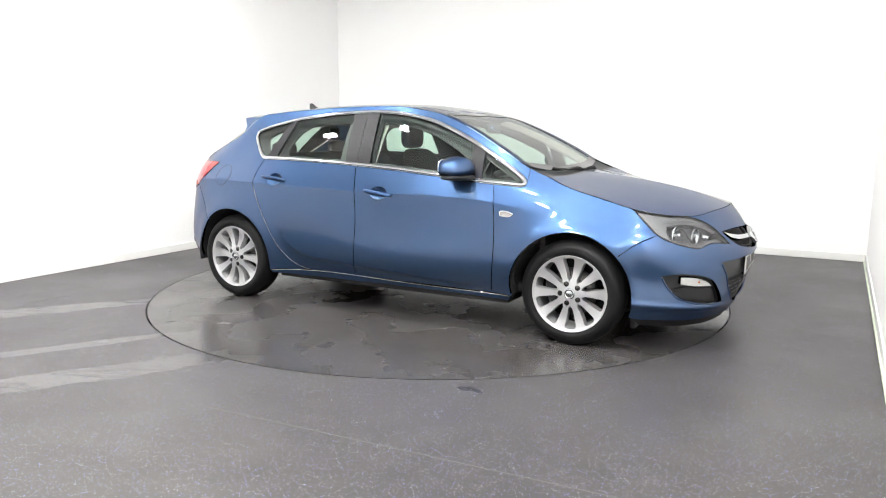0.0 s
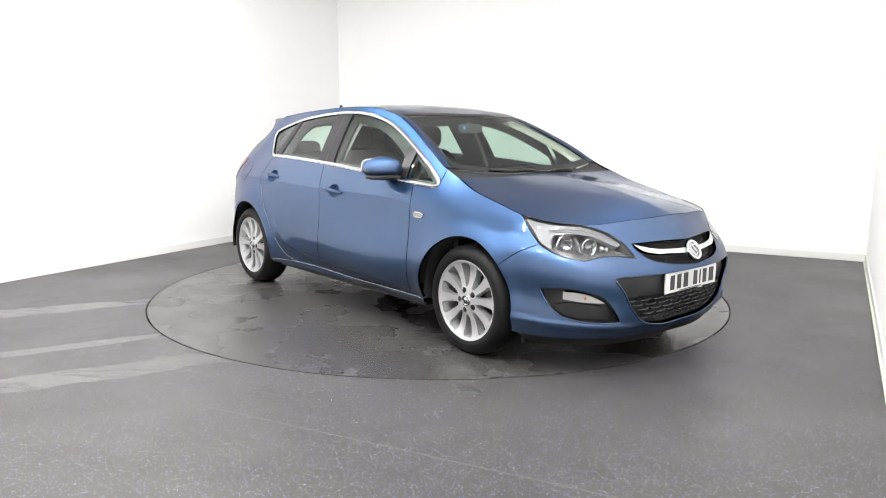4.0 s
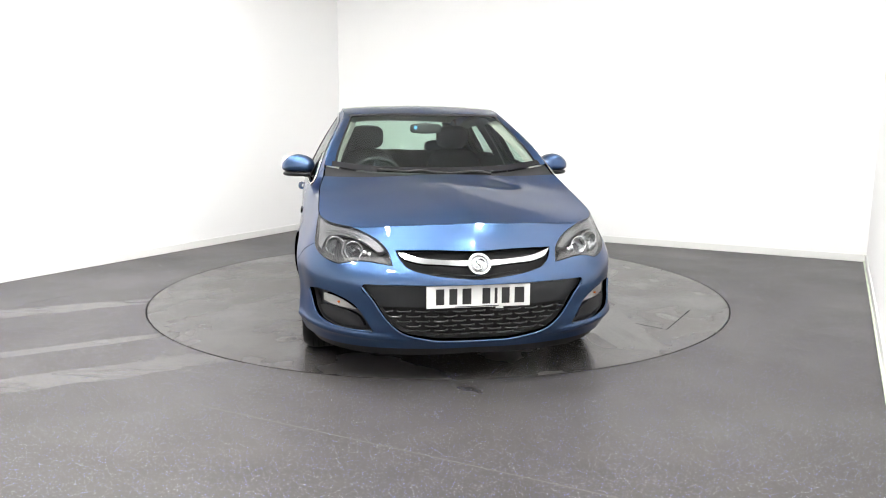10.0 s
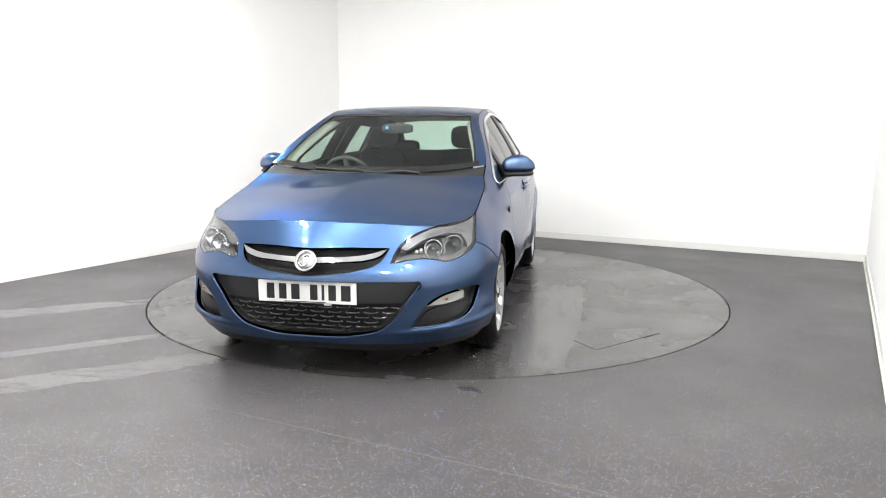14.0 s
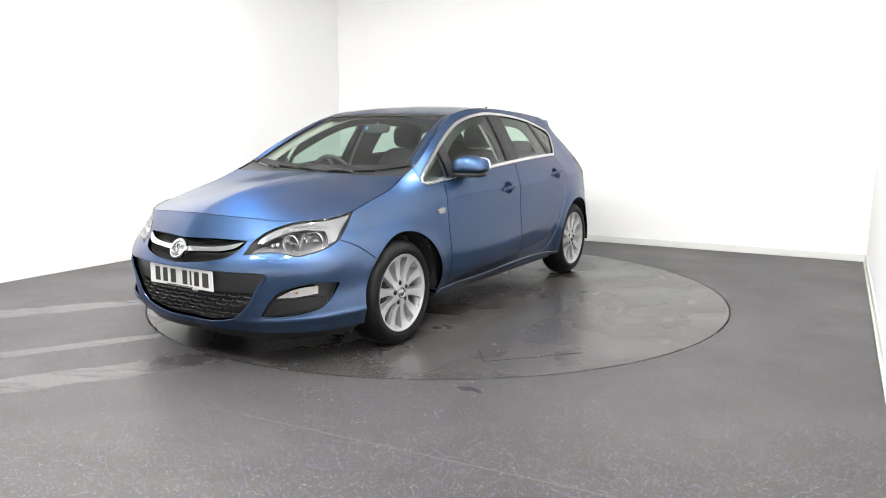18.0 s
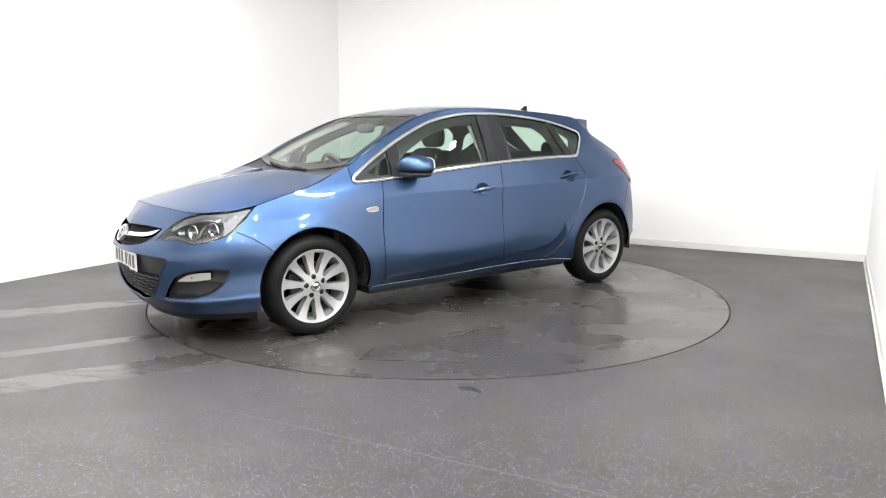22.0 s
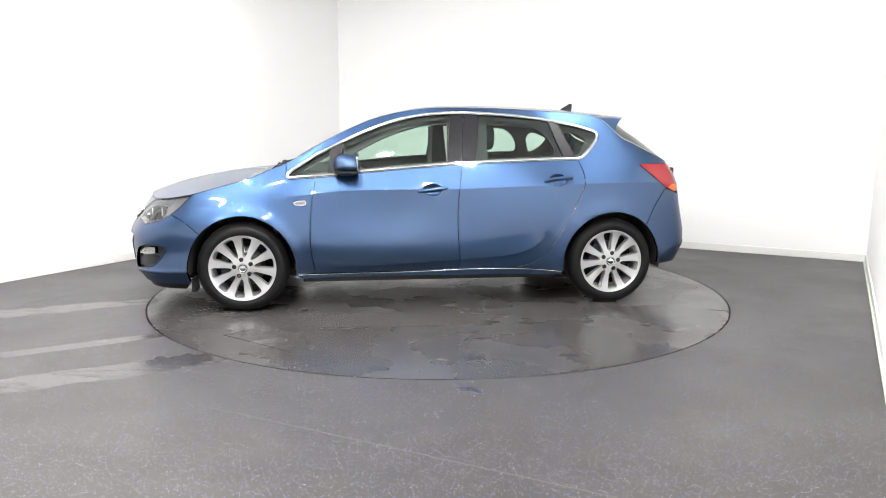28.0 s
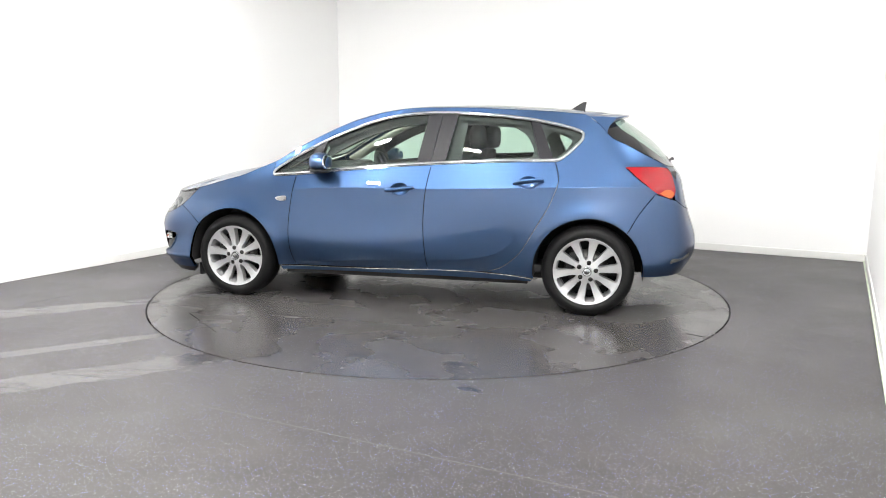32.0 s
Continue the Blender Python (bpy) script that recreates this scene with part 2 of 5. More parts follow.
def smooth_box(name, cx, cy, cz, hx, hy, hz, power=4.0, shape=None, nu=28, nv=18):
    """A superellipsoid, shaped further by shape(point)."""
    v, f = [], []

    def sp(c):
        return math.copysign(abs(c) ** (2 / power), c)
    for i in range(nv + 1):
        t = math.pi * (i / nv - 0.5)
        for j in range(nu):
            a = 2 * math.pi * j / nu
            q = Vector((sp(math.cos(t)) * sp(math.cos(a)), sp(math.cos(t)) * sp(math.sin(a)), sp(math.sin(t))))
            q = shape(q) if shape else q
            v.append((cx + hx * q.x, cy + hy * q.y, cz + hz * q.z))
    for i in range(nv):
        for j in range(nu):
            k = (j + 1) % nu
            f.append((i * nu + j, i * nu + k, (i + 1) * nu + k, (i + 1) * nu + j))
    return mesh_of(name, v, f)


# ---- the room: a white box turned 29 degrees to the camera's line ----
ROOM_TURN = radians(-29.11)
A0, A1, B0, B1, HIGH = -3.315, 3.132, -6.6, 3.110, 3.16
TABLE_R = 2.235


def at_room(a, b, z=0.0):
    return Vector((a * math.cos(ROOM_TURN) - b * math.sin(ROOM_TURN), a * math.sin(ROOM_TURN) + b * math.cos(ROOM_TURN), z))


def room_box(a0, a1, b0, b1, z0, z1, bevel=0.0):
    bm = boxed(a0, a1, b0, b1, z0, z1, bevel)
    bmesh.ops.rotate(bm, verts=bm.verts, matrix=Matrix.Rotation(ROOM_TURN, 3, "Z"))
    return bm


def structure(name, bm, mat, label):
    return tagged(part(name, bm, mat), label, name.split("_")[0], kind="structure")


def build_room():
    # floor with a round hole for the turntable
    n, v, f = 96, [], []
    for i in range(n):
        t = 2 * math.pi * i / n
        c, s = math.cos(t), math.sin(t)
        k = min(((A1 if c > 0 else A0) / c) if abs(c) > 1e-6 else 1e9, ((B1 if s > 0 else B0) / s) if abs(s) > 1e-6 else 1e9)
        v += [at_room((TABLE_R + 0.012) * c, (TABLE_R + 0.012) * s), at_room(3.0 * c, 3.0 * s), at_room(k * c, k * s), at_room((TABLE_R + 0.012) * c, (TABLE_R + 0.012) * s, -0.12)]
    for i in range(n):
        j = (i + 1) % n
        f += [(4 * i, 4 * i + 1, 4 * j + 1, 4 * j), (4 * i + 1, 4 * i + 2, 4 * j + 2, 4 * j + 1), (4 * i + 3, 4 * i, 4 * j, 4 * j + 3)]
    m = len(v)
    corners = [(A0, B0), (A1, B0), (A1, B1), (A0, B1)]
    for a, b in corners:
        t = math.atan2(b, a) % (2 * math.pi)
        i = int(t / (2 * math.pi) * n)
        v.append(at_room(a, b))
        f.append((4 * i + 2, len(v) - 1, 4 * ((i + 1) % n) + 2))
    floor = tagged(part("floor", mesh_of("floor", v, f, smooth=False), VINYL), "dark grey speckled safety vinyl floor with mop streaks", "floor", kind="structure")
    pit = lathe("pit", [(0.0, -0.12), (TABLE_R + 0.02, -0.12)], 64)
    pit.transform(Matrix.Rotation(radians(90), 4, "X"))
    pit_ob = part("turntable_pit", pit, GROOVE)
    pit_ob.location.z = -0.235
    tagged(pit_ob, "dark pit under the turntable", "pit", kind="structure")
    # welded joints of the vinyl sheets
    for (x0, y0), (x1, y1), w in (((-1.15, -2.58), (0.95, -3.62), 0.006), ((1.52, -1.77), (2.6, -2.25), 0.004), ((-3.05, -0.56), (-2.88, -0.33), 0.007)):
        d = Vector((x1 - x0, y1 - y0, 0))
        s = d.normalized().cross(Vector((0, 0, 1))) * w / 2
        p, q = Vector((x0, y0, 0.0012)), Vector((x1, y1, 0.0012))
        part("vinyl_seam", mesh_of("vinyl_seam", [p - s, q - s, q + s, p + s], [(0, 1, 2, 3)], smooth=False), GROOVE if w > 0.0065 else SEAM, floor)
    t = 0.15
    structure("wall_back", room_box(A0 - t, A1 + t, B1, B1 + t, -0.12, HIGH + t), WALL, "plain white painted wall behind the turntable")
    structure("wall_left", room_box(A0 - t, A0, B0, B1, -0.12, HIGH + t), WALL, "plain white painted side wall")
    structure("wall_right", room_box(A1, A1 + t, B0, B1, -0.12, HIGH + t), WALL, "plain white painted wall beside the camera")
    structure("wall_front", room_box(A0 - t, A1 + t, B0 - t, B0, -0.12, HIGH + t), WALL, "plain white painted wall behind the camera")
    structure("ceiling", room_box(A0, A1, B0, B1, HIGH, HIGH + 0.1), CEILING, "plain off-white ceiling")
    h, d = 0.075, 0.014
    for nm, b in (("baseboard_back", (A0 + d, A1 - d, B1 - d, B1)), ("baseboard_left", (A0, A0 + d, B0, B1)), ("baseboard_right", (A1 - d, A1, B0, B1))):
        ob = structure(nm, room_box(*b, 0.0, h, 0.003), SKIRT, "low white gloss-painted baseboard along the wall")
    part("sealant_bead", room_box(A1 - d - 0.012, A1 - d, B0, B1 - d, 0.0, 0.010), SKIRT_EDGE, ob, "pale green sealant bead")
    # ceiling light panels
    first = None
    # the panel at (-2.0, -0.6) is an added fill for the left wall's corner
    spots = [(a, -1.7) for a in (-2.2, -0.8, 0.55, 2.0)] + [(a, -3.0) for a in (-0.65, 0.85, 2.4)] + [(a, -4.1) for a in (-0.65, 0.85, 2.4)] + [(-2.0, -0.6), (2.0, 0.4)]
    for a, b in spots:
        m = Matrix.Translation(at_room(a, b, HIGH)) @ Matrix.Rotation(ROOM_TURN, 4, "Z")
        if first is None:
            first = new("ceiling_light")
            first.matrix_basis = m
            w, l = 0.10, 0.042
            for nm, q in (("casing_side", (-w - .02, -w, -l, l)), ("casing_side", (w, w + .02, -l, l)), ("casing_end", (-w - .02, w + .02, -l - .02, -l)), ("casing_end", (-w - .02, w + .02, l, l + .02))):
                part(nm, boxed(*q, -0.05, -0.001), CASING, first)
            part("diffuser", boxed(-w + .002, w - .002, -l + .002, l - .002, -0.066, -0.030, 0.004), LIGHT, first, "glowing white diffuser")
            tagged(first, "lit white rectangular light panel on the ceiling", "ceiling light", group="ceiling lights")
        else:
            copy_thing(first, m)


def build_turntable():
    table = new("turntable")
    tagged(table, "round rotating floor platform covered in grey speckled vinyl", "turntable")
    top = lathe("platform", [(0.0, 0.0), (1.0, 0.0), (TABLE_R, 0.0), (TABLE_R, -0.10)], 160)
    top.transform(Matrix.Rotation(radians(90), 4, "X"))
    for p in top.polygons:
        p.use_smooth = False
    part("platform", top, TABLE_VINYL, table)

    def groove(p, q, w, nm="hatch_joint", mat=GROOVE):
        p, q = Vector((*p, 0.0012)), Vector((*q, 0.0012))
        s = (q - p).normalized().cross(Vector((0, 0, 1))) * w / 2
        part(nm, mesh_of(nm, [p - s, q - s, q + s, p + s], [(0, 1, 2, 3)], smooth=False), mat, table)
    groove((1.33, 1.122), (1.51, 1.257), 0.006)
    groove((1.51, 1.257), (1.057, 1.66), 0.008)
    groove((-1.86, 0.963), (-1.98, 1.026), 0.008)
    return table


build_room()
TURNTABLE = build_turntable()


# ---- body surface: rings along the half body, s runs nose (positive) to tail ----
def hermite(xs, ys):
    """A smooth curve through points, with tangents from the neighbours."""
    xs, ys = np.array(xs, float), np.array(ys, float)
    o = np.argsort(xs)
    xs, ys = xs[o], ys[o]
    h, d = np.diff(xs), np.diff(ys) / np.diff(xs)
    m = np.empty_like(ys)
    m[1:-1] = (d[:-1] * h[1:] + d[1:] * h[:-1]) / (h[1:] + h[:-1])
    m[0], m[-1] = d[0], d[-1]

    def f(x):
        x = np.clip(np.asarray(x, float), xs[0], xs[-1])
        i = np.clip(np.searchsorted(xs, x) - 1, 0, len(xs) - 2)
        t = (x - xs[i]) / h[i]
        return ((2 * t**3 - 3 * t**2 + 1) * ys[i] + (t**3 - 2 * t**2 + t) * h[i] * m[i]
                + (3 * t**2 - 2 * t**3) * ys[i + 1] + (t**3 - t**2) * h[i] * m[i + 1])
    return f


def natural(xs, ys):
    """A curvature-smooth curve through points."""
    xs, ys = np.array(xs, float), np.array(ys, float)
    o = np.argsort(xs)
    xs, ys = xs[o], ys[o]
    n, h = len(xs), np.diff(xs)
    a, b = np.eye(n), np.zeros(n)
    for i in range(1, n - 1):
        a[i, i - 1:i + 2] = h[i - 1], 2 * (h[i - 1] + h[i]), h[i]
        b[i] = 6 * ((ys[i + 1] - ys[i]) / h[i] - (ys[i] - ys[i - 1]) / h[i - 1])
    k = np.linalg.solve(a, b)

    def f(x):
        x = np.clip(np.asarray(x, float), xs[0], xs[-1])
        i = np.clip(np.searchsorted(xs, x) - 1, 0, n - 2)
        p, q = xs[i + 1] - x, x - xs[i]
        return ((k[i] * p**3 + k[i + 1] * q**3) / (6 * h[i]) + (ys[i] / h[i] - k[i] * h[i] / 6) * p
                + (ys[i + 1] / h[i] - k[i + 1] * h[i] / 6) * q)
    return f


NOSE, TAIL = 2.834, -2.746
PLAN_S = [TAIL, -2.576, -2.395, -2.186, -1.978, -1.754, -1.5, -1.34, -0.8, 0, 0.9, 1.34, 1.6, 1.855, 2.05, 2.266, 2.48, 2.664, NOSE]
PLAN_X = [-2.115, -2.11, -2.092, -2.04, -1.935, -1.745, -1.5, -1.34, -0.8, 0, 0.9, 1.34, 1.6, 1.85, 2.02, 2.15, 2.225, 2.262, 2.27]
PLAN_Y = [0, 0.17, 0.35, 0.55, 0.72, 0.82, 0.872, 0.888, 0.903, 0.905, 0.903, 0.893, 0.873, 0.825, 0.72, 0.55, 0.35, 0.17, 0]


def mirrored(values, sign):
    """The same curve led on past its two ends, so that it crosses the middle line squarely."""
    return [sign * v for v in values[3:0:-1]] + values + [sign * v for v in values[-2:-5:-1]]


PLAN_ALL = [2 * TAIL - v for v in PLAN_S[3:0:-1]] + PLAN_S + [2 * NOSE - v for v in PLAN_S[-2:-5:-1]]
plan_x, plan_y = natural(PLAN_ALL, mirrored(PLAN_X, 1)), natural(PLAN_ALL, mirrored(PLAN_Y, -1))
S_ = [TAIL, -2.395, -1.978, -1.7, -1.34, -0.8, 0, 0.9, 1.34, 1.7, 2.05, 2.48, NOSE]
RINGS = [
    (natural(S_, [.30, .29, .27, .25, .22, .21, .21, .20, .20, .20, .19, .185, .185]), natural(S_, [.08, .07, .05, .03, .03, .056, .072, .072, .036, .03, .05, .085, .12])),
    (natural(S_, [.40, .39, .37, .34, .32, .30, .272, .272, .29, .30, .29, .28, .27]), natural(S_, [.01, .01, .01, .0, .006, .032, .050, .048, .012, -.008, -.004, .035, .07])),
    (natural(S_, [.50, .50, .48, .45, .46, .42, .345, .345, .40, .42, .40, .38, .37]), natural(S_, [.0, .0, .0, .0, .004, .013, .014, .013, .002, .0, .0, .012, .025])),
    (natural(S_, [.66, .66, .64, .63, .62, .62, .62, .62, .62, .62, .57, .56, .56]), natural(S_, [.05, .045, .015, .0, .0, .002, .002, .001, .0, .0, .0, .0, .0])),
    (natural(S_, [.86, .86, .88, .90, .90, .885, .865, .83, .76, .74, .69, .68, .70]), natural(S_, [.11, .10, .05, .034, .026, .022, .021, .038, .052, .058, .065, .085, .07])),
    (hermite(S_, [.97, .97, .98, 1.02, 1.065, 1.05, 1.02, .963, .85, .79, .745, .745, .765]), hermite(S_, [.14, .135, .10, .10, .148, .11, .08, .093, .092, .080, .105, .125, .115])),
]
E_S = [TAIL, -2.395, -2.1, -1.95, -1.78, -1.62, -1.50, -1.42, -1.32, -1.2, -0.8, -0.3, 0.05, 0.33, 0.55, 0.7, 0.85, 1.0, 1.15, 1.27, 1.5, 1.7, 2.07, 2.48, NOSE]
EDGE = (hermite(E_S, [1.03, 1.025, 1.035, 1.055, 1.115, 1.185, 1.240, 1.320, 1.388, 1.404, 1.43, 1.447, 1.437, 1.384, 1.300, 1.228, 1.148, 1.062, 1.000, .950, .885, .832, .792, .808, .818]),
        hermite(E_S, [.185, .18, .160, .150, .190, .235, .265, .310, .350, .365, .35, .34, .33, .33, .288, .246, .206, .178, .165, .142, .118, .10, .13, .165, .165]))


def many(zs, ds, z):
    """At each place the natural curve through its own ring points; zs, ds: rings x places."""
    n, h = len(zs), np.diff(zs, axis=0)
    cols = zs.shape[1]
    a, b = np.zeros((cols, n, n)), np.zeros((cols, n, 1))
    a[:, 0, 0] = a[:, -1, -1] = 1
    for i in range(1, n - 1):
        a[:, i, i - 1], a[:, i, i], a[:, i, i + 1] = h[i - 1], 2 * (h[i - 1] + h[i]), h[i]
        b[:, i, 0] = 6 * ((ds[i + 1] - ds[i]) / h[i] - (ds[i] - ds[i - 1]) / h[i - 1])
    k = np.linalg.solve(a, b)[:, :, 0].T
    i = np.clip((z[None] > zs).sum(0) - 1, 0, n - 2)
    c = np.arange(cols)
    h, p, q = h[i, c], zs[i + 1, c] - z, z - zs[i, c]
    over, under = np.minimum(p, 0), np.minimum(q, 0)
    p, q = np.maximum(p, 0), np.maximum(q, 0)
    p, q = np.minimum(p, h), np.minimum(q, h)
    k0, k1, y0, y1 = k[i, c], k[i + 1, c], ds[i, c], ds[i + 1, c]
    out = (k0 * p**3 + k1 * q**3) / (6 * h) + (y0 / h - k0 * h / 6) * p + (y1 / h - k1 * h / 6) * q
    slope0 = (y1 - y0) / h - h * (2 * k0 + k1) / 6
    slope1 = (y1 - y0) / h + h * (k0 + 2 * k1) / 6
    return out - over * slope1 + under * slope0


BLADE_Z = hermite([.0, .2, .4, .5, .6, .7, .8, .9, 1.0], [.296, .318, .342, .355, .372, .405, .462, .555, .67])
BLADE_X = hermite([.0, .2, .4, .5, .6, .7, .8, .9, 1.0], [1.0, .55, .02, -.26, -.50, -.67, -.775, -.85, -.895])
BLADE = [(float(BLADE_X(t)), float(BLADE_Z(t))) for t in np.linspace(0, 1, 32)]
LEDGE = hermite([1.64, 1.8, 1.95, 2.1, 2.3, 2.5], [.300, .293, .285, .276, .262, .250])


def body(s, z):
    """Points on the left half of the body, at s along it and height z."""
    s, z = np.atleast_1d(np.asarray(s, float)), np.atleast_1d(np.asarray(z, float))
    zs = np.array([r[0](s) for r in RINGS] + [EDGE[0](s)])
    ds = np.array([r[1](s) for r in RINGS] + [EDGE[1](s)])
    low, high = many(zs[:5], ds[:5], z), many(zs[4:], ds[4:], z)
    d = np.where(z < zs[4], low, high)
    for hub, r0, deep, broad in ((1.3425, .372, .013, .058), (-1.3425, .38, .019, .080)):
        rr = np.hypot(s - hub, z - .315)
        d = d - deep * np.exp(-((rr - r0) / broad) ** 2)
    # the ledge under the fog lamps
    d = d - .013 * np.exp(-((z - LEDGE(s)) / .019) ** 2) * np.clip((s - 1.64) / .12, 0, 1) * np.clip((2.52 - s) / .25, 0, 1)
    # the pressed blade low on the doors, which sweeps up behind the rear one
    gap = np.full(s.shape, 9.0)
    side = np.ones(s.shape)
    for (x0, z0), (x1, z1) in zip(BLADE[:-1], BLADE[1:]):
        ux, uz = x1 - x0, z1 - z0
        k = np.clip(((s - x0) * ux + (z - z0) * uz) / (ux * ux + uz * uz), 0, 1)
        far = np.hypot(s - x0 - k * ux, z - z0 - k * uz)
        side = np.where(far < gap, np.sign((z - z0) * -ux + (s - x0) * uz), side)
        gap = np.minimum(gap, far)
    soft = np.sqrt(gap**2 + .005**2)
    fade = np.clip((1.0 - s) / .6, 0, 1) * np.clip((.62 - z) / .2, 0, 1)
    d = d - .009 * fade * np.exp(-soft / np.where(side > 0, .070, .022))
    e = 1e-3
    tx, ty = plan_x(s + e) - plan_x(s - e), plan_y(s + e) - plan_y(s - e)
    n = np.hypot(tx, ty)
    nx, ny = -ty / n, tx / n
    return np.stack([plan_x(s) - nx * d, plan_y(s) - ny * d, z], -1)


def edge(s):
    return body(s, EDGE[0](s))


def body2(s, z):
    """The body past its middle: over the nose or the tail onto the right half."""
    s = np.atleast_1d(np.asarray(s, float))
    far = (s > NOSE) | (s < TAIL)
    m = np.where(s > NOSE, 2 * NOSE - s, np.where(s < TAIL, 2 * TAIL - s, s))
    p = body(m, z)
    p[:, 1] = np.where(far, -p[:, 1], p[:, 1])
    return p


def skin(s, z, lift=0.0):
    """Points and outward normals of the body."""
    s, z = np.atleast_1d(np.asarray(s, float)), np.atleast_1d(np.asarray(z, float))
    e = 2e-3
    p = body2(s, z)
    n = np.cross(body2(s, z + e) - body2(s, z - e), body2(s + e, z) - body2(s - e, z))
    n /= np.linalg.norm(n, axis=1)[:, None] + 1e-12
    return p + n * np.asarray(lift).reshape(-1, 1) if np.ndim(lift) else p + n * lift, n


def curve(pts, step=0.02):
    """A smooth open curve through points, evenly resampled."""
    pts = np.array(pts, float)
    if len(pts) == 2:
        t = np.linspace(0, 1, max(2, int(np.linalg.norm(pts[1] - pts[0]) / step) + 1))
        return pts[0] + t[:, None] * (pts[1] - pts[0])
    d = np.concatenate([[0], np.cumsum(np.linalg.norm(np.diff(pts, axis=0), axis=1))])
    t = np.linspace(0, d[-1], max(3, int(d[-1] / step) + 1))
    return np.stack([hermite(d, pts[:, i])(t) for i in range(pts.shape[1])], -1)


def outline(*segs, step=0.02):
    """A closed outline from smooth segments that meet at corners."""
    out = []
    for sg in segs:
        out += list(curve(sg, step)[:-1])
    out = np.array(out)
    keep = np.linalg.norm(out - np.roll(out, 1, 0), axis=1) > 1e-4
    return out[keep]


def area(p):
    x, y = p[:, 0], p[:, 1]
    return 0.5 * np.sum(x * np.roll(y, -1) - y * np.roll(x, -1))


def inset(p, d):
    """Shrinks an outline by d."""
    p = p if area(p) > 0 else p[::-1]
    t = np.roll(p, -1, 0) - np.roll(p, 1, 0)
    t /= np.linalg.norm(t, axis=1)[:, None] + 1e-12
    return p + d * np.stack([-t[:, 1], t[:, 0]], -1)


def inside(p, q):
    x, y = q[:, 0][:, None], q[:, 1][:, None]
    x0, y0, x1, y1 = p[:, 0], p[:, 1], np.roll(p[:, 0], -1), np.roll(p[:, 1], -1)
    with np.errstate(divide="ignore", invalid="ignore"):
        hit = ((y0 > y) != (y1 > y)) & (x < (x1 - x0) * (y - y0) / (y1 - y0) + x0)
    return hit.sum(1) % 2 == 1


def clip(p, p0, p1):
    """What lies on the left of the line from p0 to p1."""
    (ax, ay), (bx, by) = p0, p1
    side = (bx - ax) * (p[:, 1] - ay) - (by - ay) * (p[:, 0] - ax)
    out = []
    for i in range(len(p)):
        j = (i + 1) % len(p)
        if side[i] >= 0:
            out.append(p[i])
        if side[i] * side[j] < 0:
            out.append(p[i] + (p[j] - p[i]) * side[i] / (side[i] - side[j]))
    return np.array(out)


def fill(loops, step, extra=()):
    """Triangles inside the first loop and outside the others, on an even grid."""
    pts, edges = [], []
    for lp in loops:
        k = len(pts)
        pts += [tuple(q) for q in lp]
        edges += [(k + i, k + (i + 1) % len(lp)) for i in range(len(lp))]
    rim = np.array(pts)
    lo, hi = loops[0].min(0), loops[0].max(0)
    gx, gy = np.meshgrid(np.arange(lo[0] + step / 2, hi[0], step), np.arange(lo[1] + step / 2, hi[1], step))
    g = np.stack([gx.ravel(), gy.ravel()], -1)
    ok = inside(loops[0], g)
    for lp in loops[1:]:
        ok &= ~inside(lp, g)
    g = g[ok]
    if len(g):
        dist = np.concatenate([np.sqrt(((c[:, None] - rim[None]) ** 2).sum(-1)).min(1) for c in np.array_split(g, max(1, len(g) // 500))])
        g = g[dist > step * 0.45]
    if len(extra):
        extra = np.array(extra)
        ok = inside(loops[0], extra)
        for lp in loops[1:]:
            ok &= ~inside(lp, extra)
        extra = extra[ok]
    if len(extra):
        far = np.sqrt(((extra[:, None] - rim[None]) ** 2).sum(-1)).min(1) > 0.004
        extra = extra[far]
        if len(g):
            g = g[np.concatenate([np.sqrt(((c[:, None] - extra[None]) ** 2).sum(-1)).min(1) for c in np.array_split(g, max(1, len(g) // 500))]) > 0.010]
        pts += [tuple(q) for q in extra]
    pts += [tuple(q) for q in g]
    from mathutils import geometry
    v, _, tri, *_ = geometry.delaunay_2d_cdt([Vector(q) for q in pts], edges, [], 0, 1e-6)
    v = np.array([(q.x, q.y) for q in v])
    tri = np.array([t for t in tri if len(t) == 3])
    c = v[tri].mean(1)
    ok = inside(loops[0], c)
    for lp in loops[1:]:
        ok &= ~inside(lp, c)
    return v, tri[ok]


def panel_mesh(name, loops, gap=0.0028, lift=0.0, flange=0.016, step=0.03, place=None, extra=()):
    """A pressed panel on the body: its face, with the edges folded in."""
    put = place or (lambda q: skin(q[:, 0], q[:, 1], lift))
    loops = [inset(loops[0], gap)] + [inset(lp, -gap) for lp in loops[1:]]
    v, tri = fill(loops, step, extra)
    p, n = put(v)
    a, b, c = p[tri[:, 0]], p[tri[:, 1]], p[tri[:, 2]]
    wrong = np.einsum("ij,ij->i", np.cross(b - a, c - a), n[tri[:, 0]]) < 0
    tri[wrong] = tri[wrong][:, ::-1]
    verts, normals, faces = list(p), list(n), [tuple(t) for t in tri]
    if flange:
        for lp in loops:
            q, m = put(lp)
            t = np.roll(q, -1, 0) - np.roll(q, 1, 0)
            o = np.cross(t, m)
            o /= np.linalg.norm(o, axis=1)[:, None] + 1e-12
            k, c = len(verts), len(lp)
            half = (o + m) / np.sqrt(2)
            verts += list(q) + list(q - m * 0.0025 + o * 0.0012) + list(q - m * flange)
            normals += list(half) + list(o) + list(o)
            for r in (0, 1):
                faces += [(k + r * c + i, k + r * c + (i + 1) % c, k + (r + 1) * c + (i + 1) % c, k + (r + 1) * c + i) for i in range(c)]
    return verts, faces, normals


